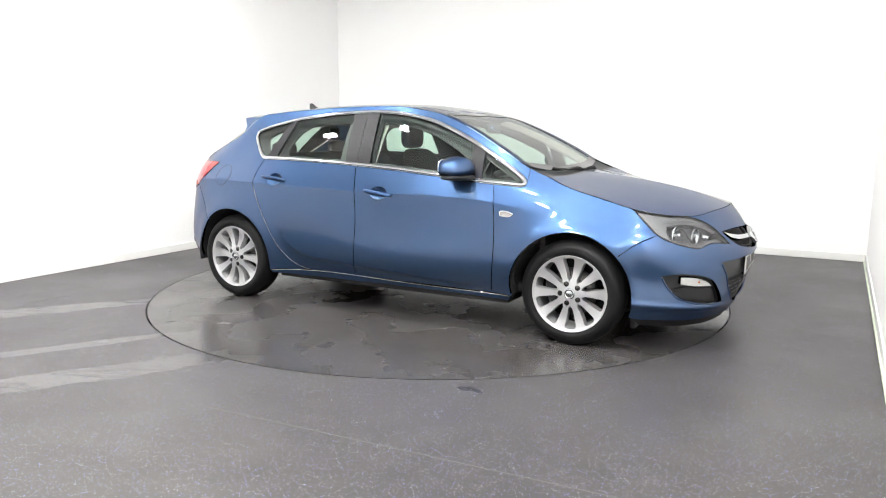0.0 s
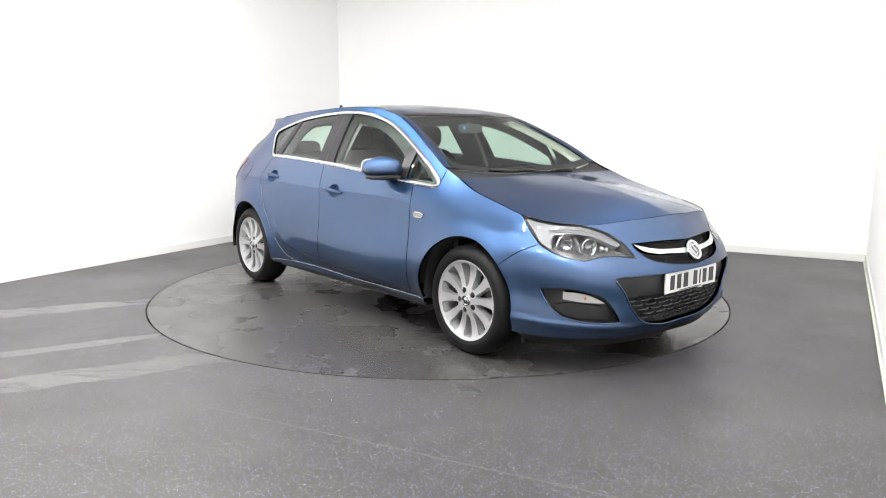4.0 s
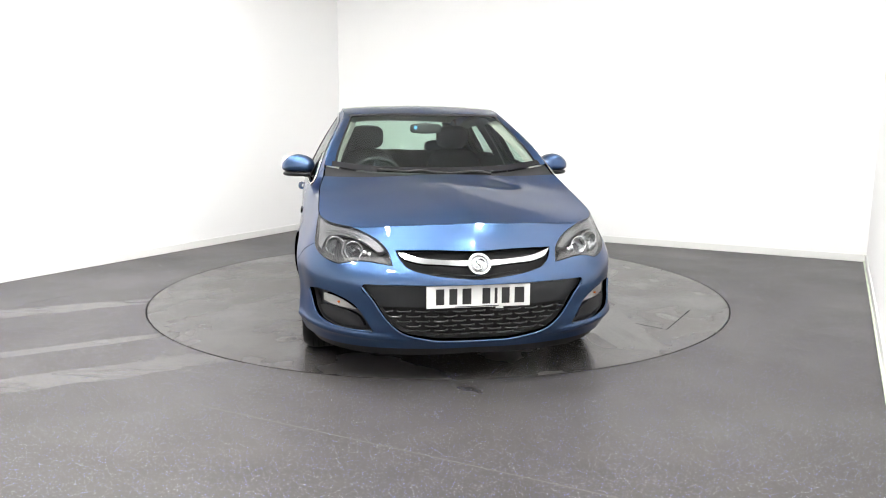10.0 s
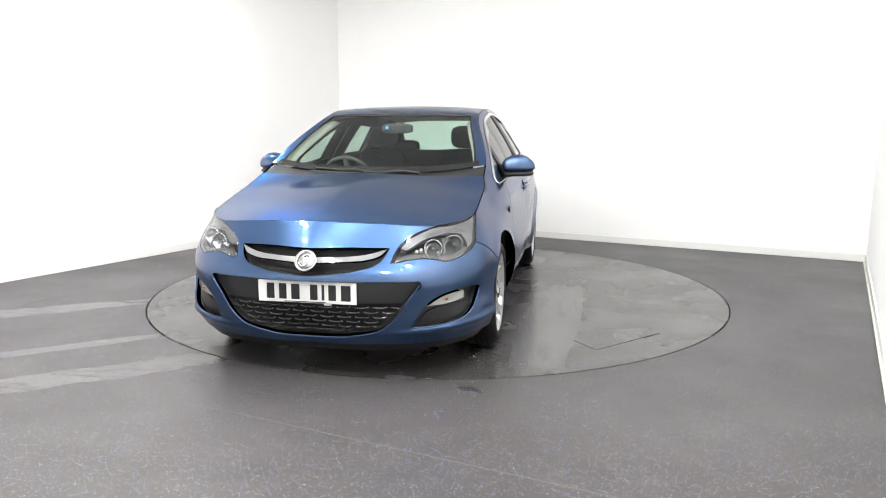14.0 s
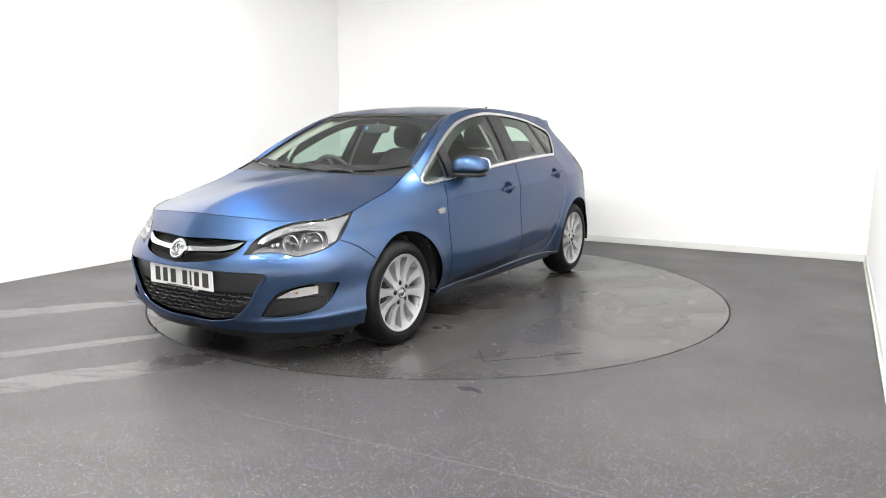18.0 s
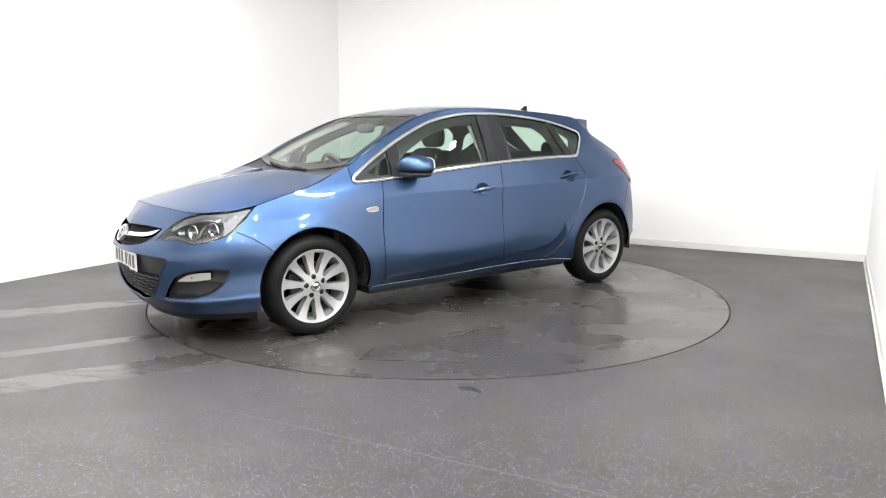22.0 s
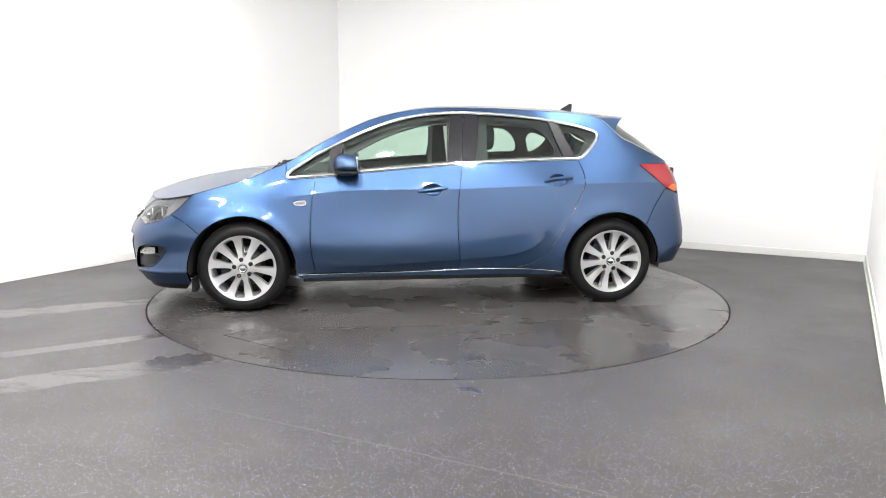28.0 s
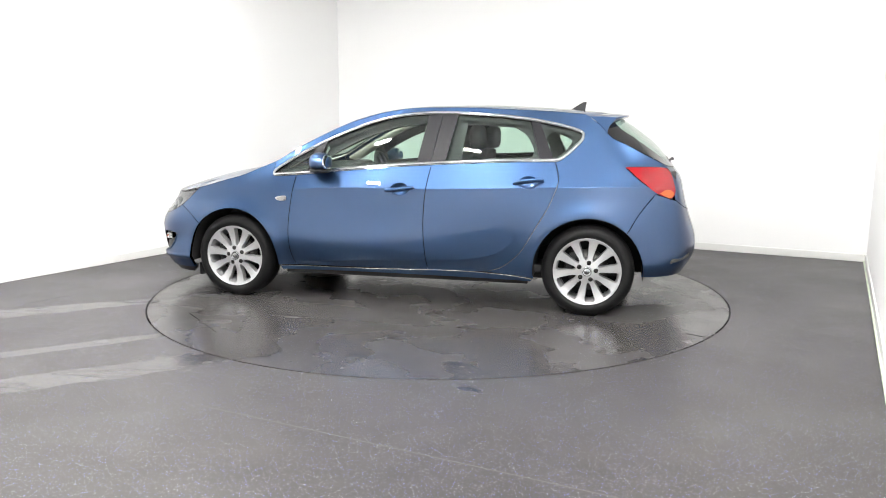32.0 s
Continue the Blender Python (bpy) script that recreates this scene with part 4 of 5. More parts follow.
def build_glasshouse():
    panel("window_trim", [DLO, DLO_IN], CHROME, CAR, "polished chrome strip round the side windows", lift=0.002, gap=0, flange=0.012, step=0.03)
    mid = inset(DLO, 0.0105)
    for s in (1, -1):
        part("trim_bead", tube("trim_bead", skin(mid[:, 0], mid[:, 1], 0.0)[0] * (1, s, 1), 0.0095, 10, True), CHROME, CAR, "rounded chrome bead round the side windows")
    # cuts across the side windows, front to rear
    q0, q1 = ((.700, 1.30), (.745, .90)), ((.606, 1.30), (.672, .90))
    b0, bm_, b1 = ((-.165, 1.45), (-.098, .95)), ((-.265, 1.45), (-.205, .95)), ((-.385, 1.45), (-.305, .95))
    c0, c1 = ((-.875, 1.45), (-1.028, .95)), ((-.925, 1.45), (-1.15, .95))

    def between(front, rear):
        p = DLO_IN
        if front:
            a, b = clip(p, *front[::-1]), clip(p, *front)
            p = a if a[:, 0].mean() < b[:, 0].mean() else b
        if rear:
            a, b = clip(p, *rear), clip(p, *rear[::-1])
            p = a if a[:, 0].mean() > b[:, 0].mean() else b
        out = []
        for i in range(len(p)):
            out += list(curve([p[i], p[(i + 1) % len(p)]], 0.02)[:-1])
        return np.array(out)
    for nm, fr, re, own in (("quarter_light", None, q0, FRONT_DOORS), ("door_window", q1, b0, FRONT_DOORS), ("door_window", b1, c0, REAR_DOORS), ("quarter_window", c1, None, SIDES)):
        for ob in panel(nm, between(fr, re), GLASS, own, "green-tinted side window", lift=-0.006, gap=0, flange=0, step=0.035):
            ob.visible_shadow = False
    for nm, fr, re, own in (("window_pillar", q0, q1, FRONT_DOORS), ("door_pillar", b0, bm_, FRONT_DOORS), ("door_pillar", bm_, b1, REAR_DOORS), ("window_pillar", c0, c1, REAR_DOORS)):
        panel(nm, between(fr, re), PILLAR, own, "dark grey pillar cover", gap=0.0012, flange=0.02, step=0.03)
        panel("pillar_lining", between(fr, re), TRIM, own, lift=-0.035, gap=0, flange=0, step=0.04)
    holes = [outline([(.60, 1.02), (.2, 1.052), (-.12, 1.085)], [(-.12, 1.085), (-.14, 1.365)], [(-.14, 1.365), (.1, 1.335), (.3, 1.275), (.45, 1.205), (.55, 1.15), (.60, 1.115)], [(.60, 1.115), (.60, 1.02)]),
             outline([(-.42, 1.10), (-.85, 1.11), (-.93, 1.125), (-.945, 1.16), (-.925, 1.22), (-.88, 1.285), (-.80, 1.335)], [(-.80, 1.335), (-.6, 1.352), (-.44, 1.356)], [(-.44, 1.356), (-.42, 1.10)]),
             outline([(-1.06, 1.128), (-1.12, 1.128), (-1.19, 1.195), (-1.215, 1.245), (-1.18, 1.268), (-1.05, 1.288), (-1.03, 1.25), (-1.05, 1.18), (-1.06, 1.128)])]
    rim = outline([(.66, .955), (-.3, 1.02), (-1.27, 1.05)], [(-1.27, 1.05), (-1.30, 1.16), (-1.30, 1.285)], run(lambda q: cant(q) + .004, -1.20, .62, 40), [(.62, float(cant(.62)) + .004), (.66, .955)])
    panel("side_lining", [rim] + holes, TRIM, SIDES, "dark inner lining with rounded window openings", lift=-0.060, gap=0, flange=0.012, step=0.035)
    for s in (1, -1):
        q = [skin([-.135 - .02 * k], [1.36 - .80 * k], -.085)[0][0] * (1, s, 1) for k in np.linspace(0, 1, 12)]
        v = [p + (d, 0, 0) for p in q for d in (-.020, .020)]
        part("seat_belt", mesh_of("seat_belt", v, [(2 * i, 2 * i + 1, 2 * i + 3, 2 * i + 2) for i in range(11)]), BELT, CAR, "grey seat belt webbing beside the pillar")
    panel("window_surround", [inset(DLO, -0.015), inset(DLO_IN, 0.022)], TRIM, SIDES, "dark inner window surround", lift=-0.028, gap=0, flange=0, step=0.03)


build_glasshouse()


def build_front():
    """Lamps, grilles, plate and lower trim."""
    for ob, s in zip(panel("headlamp", LAMP, DARK, CAR, "clear headlamp with bright reflectors", lift=-0.085, gap=0.001, flange=-0.080, step=0.03), (1, -1)):
        me = ob.data
        me.materials.clear()
        me.materials.append(LAMP_GREY)
        pane = outline(LAMP_LOW, LAMP_TOP, LAMP_BACK[:-1] + [(1.70, .824)])
        lens = panel("lens", pane, LENS, ob, "clear curved lens", sides=(s,), gap=0.003, flange=0.012, step=0.025)
        lens.visible_shadow = False
        rimmed = skin(LAMP[:, 0], LAMP[:, 1], -.001)[0] * (1, s, 1)
        part("lamp_seal", tube("lamp_seal", rimmed, .0030, 6, True), GLOSS_BLACK, ob, "black seal round the lamp")
        # a silver brow along the top and the rear end, a dark floor, and the bowls set in it
        brow = outline([(1.722, .812), (1.80, .750), (1.868, .694), (1.915, .676)], [(1.915, .676), (1.905, .715), (1.915, .744)], [(1.915, .744), (2.0, .752), (2.1, .744), (2.2, .725), (2.30, .685)], [(2.30, .685), (2.335, .690), (2.28, .730), (2.23, .750), (2.16, .768), (2.08, .783)], [(q[0], q[1] - .004) for q in LAMP_BACK[1:-1]] + [(1.722, .812)])
        panel("bezel", brow, LAMP_SILVER, ob, "silver brow of the lamp", sides=(s,), lift=-0.012, gap=0, flange=0.035, step=0.014)
        for dz in (.008, .018):
            rib = [skin([q[0]], [q[1] + dz], -.010)[0][0] * (1, s, 1) for q in curve([(1.88, .745), (2.0, .752), (2.1, .744), (2.18, .728)], .02)]
            part("brow_rib", tube("brow_rib", rib, .0022, 6), LAMP_GREY, ob)
        field = outline([(1.905, .745), (1.91, .700), (1.96, .668), (2.06, .640), (2.18, .648)], [(2.18, .648), (2.32, .650), (2.30, .680), (2.2, .708), (2.05, .738), (1.905, .745)])
        panel("lamp_floor", field, GREY_PLASTIC, ob, "dark lamp floor", sides=(s,), lift=-0.058, gap=0, flange=0, step=0.02)
        chin = outline([(1.915, .672), (1.98, .645), (2.05, .630), (2.10, .625), (2.14, .634), (2.25, .644), (2.38, .630)], [(2.38, .630), (2.33, .662), (2.25, .664), (2.14, .656), (2.08, .652), (1.98, .668), (1.915, .690)], [(1.915, .690), (1.915, .672)])
        panel("lamp_chin", chin, LAMP_GREY, ob, "grey lower rim of the lamp", sides=(s,), lift=-0.020, gap=0, flange=0.03, step=0.014)
        for sc, zc, r, d in ((1.985, .708, .046, -.034), (2.135, .694, .043, -.030)):
            p, n = skin([sc], [zc], d)
            ax = Vector((0.95, 0.25, -0.02)).normalized()
            bowl = lathe("reflector", [(0.006, -.036), (r * .5, -.031), (r * .8, -.019), (r, 0.0), (r * 1.08, .004), (r * 1.12, -.002)], 24)
            bowl.transform(Matrix.Translation((p[0][0], s * p[0][1], p[0][2])) @ Vector((ax.x, s * ax.y, ax.z)).to_track_quat("Y", "Z").to_matrix().to_4x4())
            part("reflector", bowl, FACET, ob, "chrome reflector bowl")
            bulb = smooth_box("bulb", 0, 0, 0, .018, .010, .010, 2, nu=12, nv=8)
            bulb.transform(Matrix.Translation((p[0][0] - .010, s * p[0][1], p[0][2])))
            part("bulb", bulb, SATIN, ob)
        fin = [skin([q[0]], [q[1]], q[2])[0][0] * (1, s, 1) for q in ((2.045, .735, -.03), (2.062, .705, -.018), (2.07, .672, -.022), (2.10, .655, -.03))]
        part("divider", tube("divider", fin, .0055, 8), LAMP_SILVER, ob, "bright fin between the bowls")
        for sc, zc in ((2.215, .686), (2.245, .680)):
            q = skin([sc], [zc], -.030)[0][0] * (1, s, 1)
            part("marker_reflector", smooth_box("marker_reflector", *q, .012, .011, .014, 3, nu=12, nv=8), FACET, ob)
    # upper grille
    g = panel("grille", inset(GRILLE, -0.004), DARK, CAR, "black upper grille with a chrome bar", sides=(1,), lift=-0.05, gap=0, flange=-0.045, step=0.03)
    for z in (.668, .648, .608, .59):
        w = .30 if z > .63 else .22
        pts = [skin([NOSE - t], [z - .03 * (1 - abs(t) / .42) * 1.0 + .02 * abs(t) / .4], -.03)[0][0] for t in np.linspace(-w, w, 25)]
        part("grille_slat", tube("grille_slat", pts, .004, 6), BLACK, g)
    for s in (1, -1):
        bar = outline([(2.412, .684), (2.45, .655), (2.52, .637), (2.66, .629), (NOSE - .04, .622)], [(NOSE - .04, .622), (NOSE - .04, .648)], [(NOSE - .04, .648), (2.66, .650), (2.52, .660), (2.45, .674), (2.412, .684)])
        panel("grille_bar", bar, CHROME, g, "polished chrome bar", sides=(s,), lift=0.006, gap=0, flange=0.02, step=0.02)
    p, n = skin([NOSE], [.632], 0.004)
    c = Vector(p[0]) + Vector((.004, 0, 0))
    turn = Matrix.Translation(c) @ Vector(n[0]).to_track_quat("Y", "Z").to_matrix().to_4x4()
    badge = lathe("emblem", [(0, .006), (.044, .006), (.047, .010), (.055, .011), (.058, .006), (.058, -.012)], 40)
    badge.transform(turn)
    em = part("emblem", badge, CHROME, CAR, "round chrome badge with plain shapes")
    face = lathe("emblem_face", [(0, .0072), (.043, .0072), (.0435, .006)], 36)
    face.transform(turn)
    part("emblem_face", face, SATIN, em, "grey recessed face")
    sweep = tube("emblem_shape", line3([(-.030, .0085, .014), (-.008, .0095, .028), (.014, .0095, .016), (.002, .0095, -.002), (-.010, .0095, -.018), (.012, .0095, -.030), (.032, .0085, -.012)], 26), .0052, 8)
    sweep.transform(turn)
    part("emblem_shape", sweep, CHROME, em, "plain raised chrome curve")
    # lower intake
    it = panel("lower_intake", inset(INTAKE, -0.004), DARK, CAR, "black lower intake with a honeycomb of curved bars", sides=(1,), lift=-0.06, gap=0, flange=-0.05, step=0.03)
    upper = over(chain([(NOSE, .533), (2.5, .533), (2.262, .530)], [(2.262, .530), (2.254, .519), (2.300, .455), (2.328, .410)], [(2.328, .410), (2.5, .408), (NOSE, .404)]), NOSE)
    panel("plate_panel", upper, GREY_PLASTIC, it, "dark grey plastic panel", sides=(1,), lift=-0.032, gap=0.002, flange=0.03, step=0.03)
    for row in range(6):
        z = .392 - .0265 * row
        reach = float(np.interp(z, [.23, .246, .287, .36, .41], [0, .246, .39, .465, .50])) - .012
        pitch, half = .094, .036
        for k in range(-6, 7):
            c = (k + .5 * (row % 2)) * pitch
            lo, hi = max(c - half, -reach), min(c + half, reach)
            if hi - lo < .02:
                continue
            t = np.linspace(lo, hi, 9)
            pts = [skin([NOSE - q], [z + .007 * (abs((q - c) / half)) ** 4], -.018)[0][0] for q in t]
            part("grille_bar", tube("grille_bar", pts, .0042, 6), GRILLE_PLASTIC, it)
    rimline = chain([(2.254, .518), (2.306, .453), (2.366, .358), (2.444, .285), (2.588, .243), (NOSE, .227)], step=.03)
    rimline = np.concatenate([rimline, (rimline * (-1, 1) + (2 * NOSE, 0))[-2::-1]])
    part("intake_strip", tube("intake_strip", skin(rimline[:, 0], rimline[:, 1], .001)[0], .0050, 8), PAINT, it, "body-coloured rim of the intake")
    # plate
    pl = part("number_plate", boxed(2.240, 2.248, -.260, .260, .419, .530, .003), PLATE, CAR, "white number plate with plain dark bars")
    x = -.236
    for wd in (.062, .050, .018, .050, 0, .056, .050, .052):
        if wd == 0:
            x += .030
            continue
        part("plate_bar", boxed(2.2475, 2.2492, -(x + wd * .90), -(x + wd * .10), .436, .515, .0008), INK, pl)
        x += wd + .0145
    part("plate_bar", boxed(2.2475, 2.2490, -.12, .10, .4225, .427), GREY_PLASTIC, pl)
    for y in (-.235, .235):
        part("plate_screw", smooth_box("plate_screw", 2.248, y, .474, .002, .005, .005, 2, nu=10, nv=6), CASING, pl)
    part("plate_tab", boxed(2.232, 2.243, .088, .125, .409, .419, .001), PLATE, pl)
    # fog lamp wells
    for s in (1, -1):
        well = panel("fog_surround", inset(FOG, -0.003), GREY_PLASTIC, CAR, "dark fog lamp surround", sides=(s,), lift=-0.045, gap=0, flange=-0.04, step=0.025)
        lamp = outline([(1.985, .418), (2.08, .404), (2.21, .396)], [(2.21, .396), (2.13, .436), (2.05, .453), (1.985, .456)], [(1.985, .456), (1.985, .418)])
        panel("day_lamp", lamp, DAY_LENS, well, "clear running lamp", sides=(s,), lift=-0.016, gap=0, flange=0.03, step=0.02)
        panel("lamp_cover", lamp, LENS, well, sides=(s,), lift=-0.010, gap=0, flange=0, step=0.02).visible_shadow = False
        q = skin([2.10], [.425], -.012)[0][0] * (1, s, 1)
        part("lamp_bulb", smooth_box("lamp_bulb", *q, .006, .008, .006, 2, nu=12, nv=8), AMBER, well, "amber bulb")
        shelf = outline([(1.93, .392), (1.99, .345), (2.07, .325), (2.19, .311), (2.25, .310)], [(2.25, .310), (2.22, .36), (2.15, .385), (2.04, .400), (1.93, .392)])
        panel("fog_insert", shelf, BLACK, well, sides=(s,), lift=-0.022, gap=0, flange=0.02, step=0.025)
        trim = [skin([q[0]], [q[1]], .003)[0][0] * (1, s, 1) for q in curve([(1.872, .462), (1.905, .402), (1.965, .342), (2.05, .312), (2.17, .296), (2.295, .292)], .02)]
        part("fog_edge", tube("fog_edge", trim, .0048, 8), PAINT, well, "body-coloured rim")
    # black lip under the bumper
    lip = over(chain([(NOSE, .195), (2.4, .196), (1.72, .205)], [(1.72, .205), (1.76, .158)], [(1.76, .158), (2.2, .145), (NOSE, .142)]), NOSE)
    panel("bumper_lip", lip, BLACK, CAR, "black plastic lip under the bumper", sides=(1,), lift=-0.012, gap=0, flange=0.04, step=0.035)


build_front()


def build_rear_and_trim():
    for ob in panel("tail_lamp", TAILLAMP, RED, CAR, "red tail lamp with an amber section", lift=0.004, gap=0.002, flange=0.03, step=0.022):
        s = 1 if ob.data.vertices[0].co.y > 0 else -1
        am = outline([(-1.83, .858), (-1.93, .826), (-1.975, .850)], [(-1.975, .850), (-1.95, .872), (-1.88, .880), (-1.83, .858)])
        panel("indicator_lens", am, AMBER, ob, "amber indicator lens", sides=(s,), lift=0.0065, gap=0, flange=0.004, step=0.02)
    for s in (1, -1):
        # door handles over a scooped cup
        for (sc, zc), door in (((0.0, .862), FRONT_DOORS), ((-.925, .922), REAR_DOORS)):
            t = np.linspace(-.108, .108, 25)
            v, f = [], []
            for k in t:
                e = abs(k) / .108
                h = .0155 * (1 - .45 * e**4)
                out = .036 - .016 * e**3
                p, n = skin([sc - k], [zc], 0)
                p, n = p[0] * (1, s, 1), n[0] * (1, s, 1)
                for a in range(8):
                    q = 2 * math.pi * a / 8
                    v.append(p + n * (out - .012 + .012 * math.cos(q)) + np.array((0, 0, h * math.sin(q) + .012 * k / .108)))
            m = len(t)
            for i in range(m - 1):
                f += [(i * 8 + a, i * 8 + (a + 1) % 8, (i + 1) * 8 + (a + 1) % 8, (i + 1) * 8 + a) for a in range(8)]
            f += [tuple(range(8)), tuple(range((m - 1) * 8, m * 8))]
            hd = part("door_handle", mesh_of("door_handle", v, f), PAINT, door[s], "body-coloured pull handle")
            def scoop(q, sc=sc, zc=zc):
                rr = np.clip(np.hypot((q[:, 0] - sc) / .066, (q[:, 1] - zc) / .042), 0, 1)
                p, n = skin(q[:, 0], q[:, 1], -.030 * (1 - rr**2.5))
                slope = .030 * 2.5 * rr**1.5 / .05
                dx, dz = (q[:, 0] - sc) / .066, (q[:, 1] - zc) / .042
                n = n - np.stack([dx * slope, 0 * dx, dz * slope], -1)
                return p, n / np.linalg.norm(n, axis=1)[:, None]
            panel("handle_cup", CUPS[sc], PAINT, door[s], "scooped handle cup", sides=(s,), gap=-0.002, flange=0, step=0.012, place=scoop)
        rep = outline([(.980, .775), (.966, .761), (.905, .757), (.890, .760)], [(.890, .760), (.888, .791), (.905, .792), (.962, .784), (.980, .775)])
        r = panel("side_repeater", rep, SATIN, WINGS[s], "small chrome-rimmed side lamp", sides=(s,), lift=0.006, gap=0, flange=0.008, step=0.015)
        panel("repeater_lens", inset(rep, .007), CLEAR_GREY, r, "clear lens", sides=(s,), lift=0.009, gap=0, flange=0.004, step=0.015)
        # wing mirror

        def shape(q):
            k = 1 - .25 * max(0, q.y) ** 2
            low = .55 if q.z < 0 else 1.0
            return Vector((q.x * (1 - .15 * q.y) - .25 * q.y, q.y, q.z * k * low + .10 * (1 - abs(q.y))))
        me = smooth_box("wing_mirror", .60, .898, 1.030, .088, .112, .080, 2.45, shape)
        me.transform(Matrix.Diagonal((1, s, 1, 1)))
        mo = part("wing_mirror", me, PAINT, FRONT_DOORS[s], "body-coloured door mirror")
        low = smooth_box("mirror_base", .60, .896, .988, .084, .106, .020, 2.6, lambda q: Vector((q.x * (1 - .15 * q.y) - .25 * q.y, q.y, q.z)))
        low.transform(Matrix.Diagonal((1, s, 1, 1)))
        part("mirror_base", low, BLACK, mo, "black lower mirror casing")
        arm = smooth_box("mirror_arm", .625, .825, .985, .040, .045, .022, 3)
        arm.transform(Matrix.Diagonal((1, s, 1, 1)))
        part("mirror_arm", arm, BLACK, mo)
        gl = smooth_box("mirror_glass", .530, .925, 1.050, .006, .088, .052, 3)
        gl.transform(Matrix.Diagonal((1, s, 1, 1)))
        part("mirror_glass", gl, MIRROR, mo, "mirror glass")
    # filler flap on the right
    ring = np.array([(-1.47 + .078 * math.cos(a), .935 + .075 * math.sin(a)) for a in np.linspace(0, 2 * math.pi, 48, endpoint=False)])
    panel("filler_flap", ring, PAINT, SIDES[-1], "round fuel filler flap", sides=(-1,), lift=0.0016, gap=0, flange=0.002, step=0.025)
    joint = skin(ring[:, 0], ring[:, 1], 0.0012)[0] * (1, -1, 1)
    part("flap_joint", tube("flap_joint", joint, .0018, 6, True), GROOVE, SIDES[-1], "dark joint round the filler flap")
    # wipers
    for pts in ([(1.13, -.02, 1.012), (1.10, -.20, 1.022), (1.055, -.40, 1.035)], [(1.12, .32, 1.008), (1.125, .10, 1.012), (1.12, -.10, 1.018)]):
        w = part("wiper", tube("wiper", line3(pts, 16), .008, 6), DARK, CAR, "black windscreen wiper")
        part("wiper_arm", tube("wiper_arm", line3([pts[0], np.array(pts[0]) * .5 + np.array(pts[1]) * .5 + (.012, 0, .012), pts[1]], 10), .010, 6), DARK, w)
    w = part("rear_wiper", tube("rear_wiper", [(-1.90, .12, 1.06), (-1.93, .02, 1.075), (-1.935, 0, 1.065)], .009, 6), BLACK, CAR, "black rear wiper")


build_rear_and_trim()


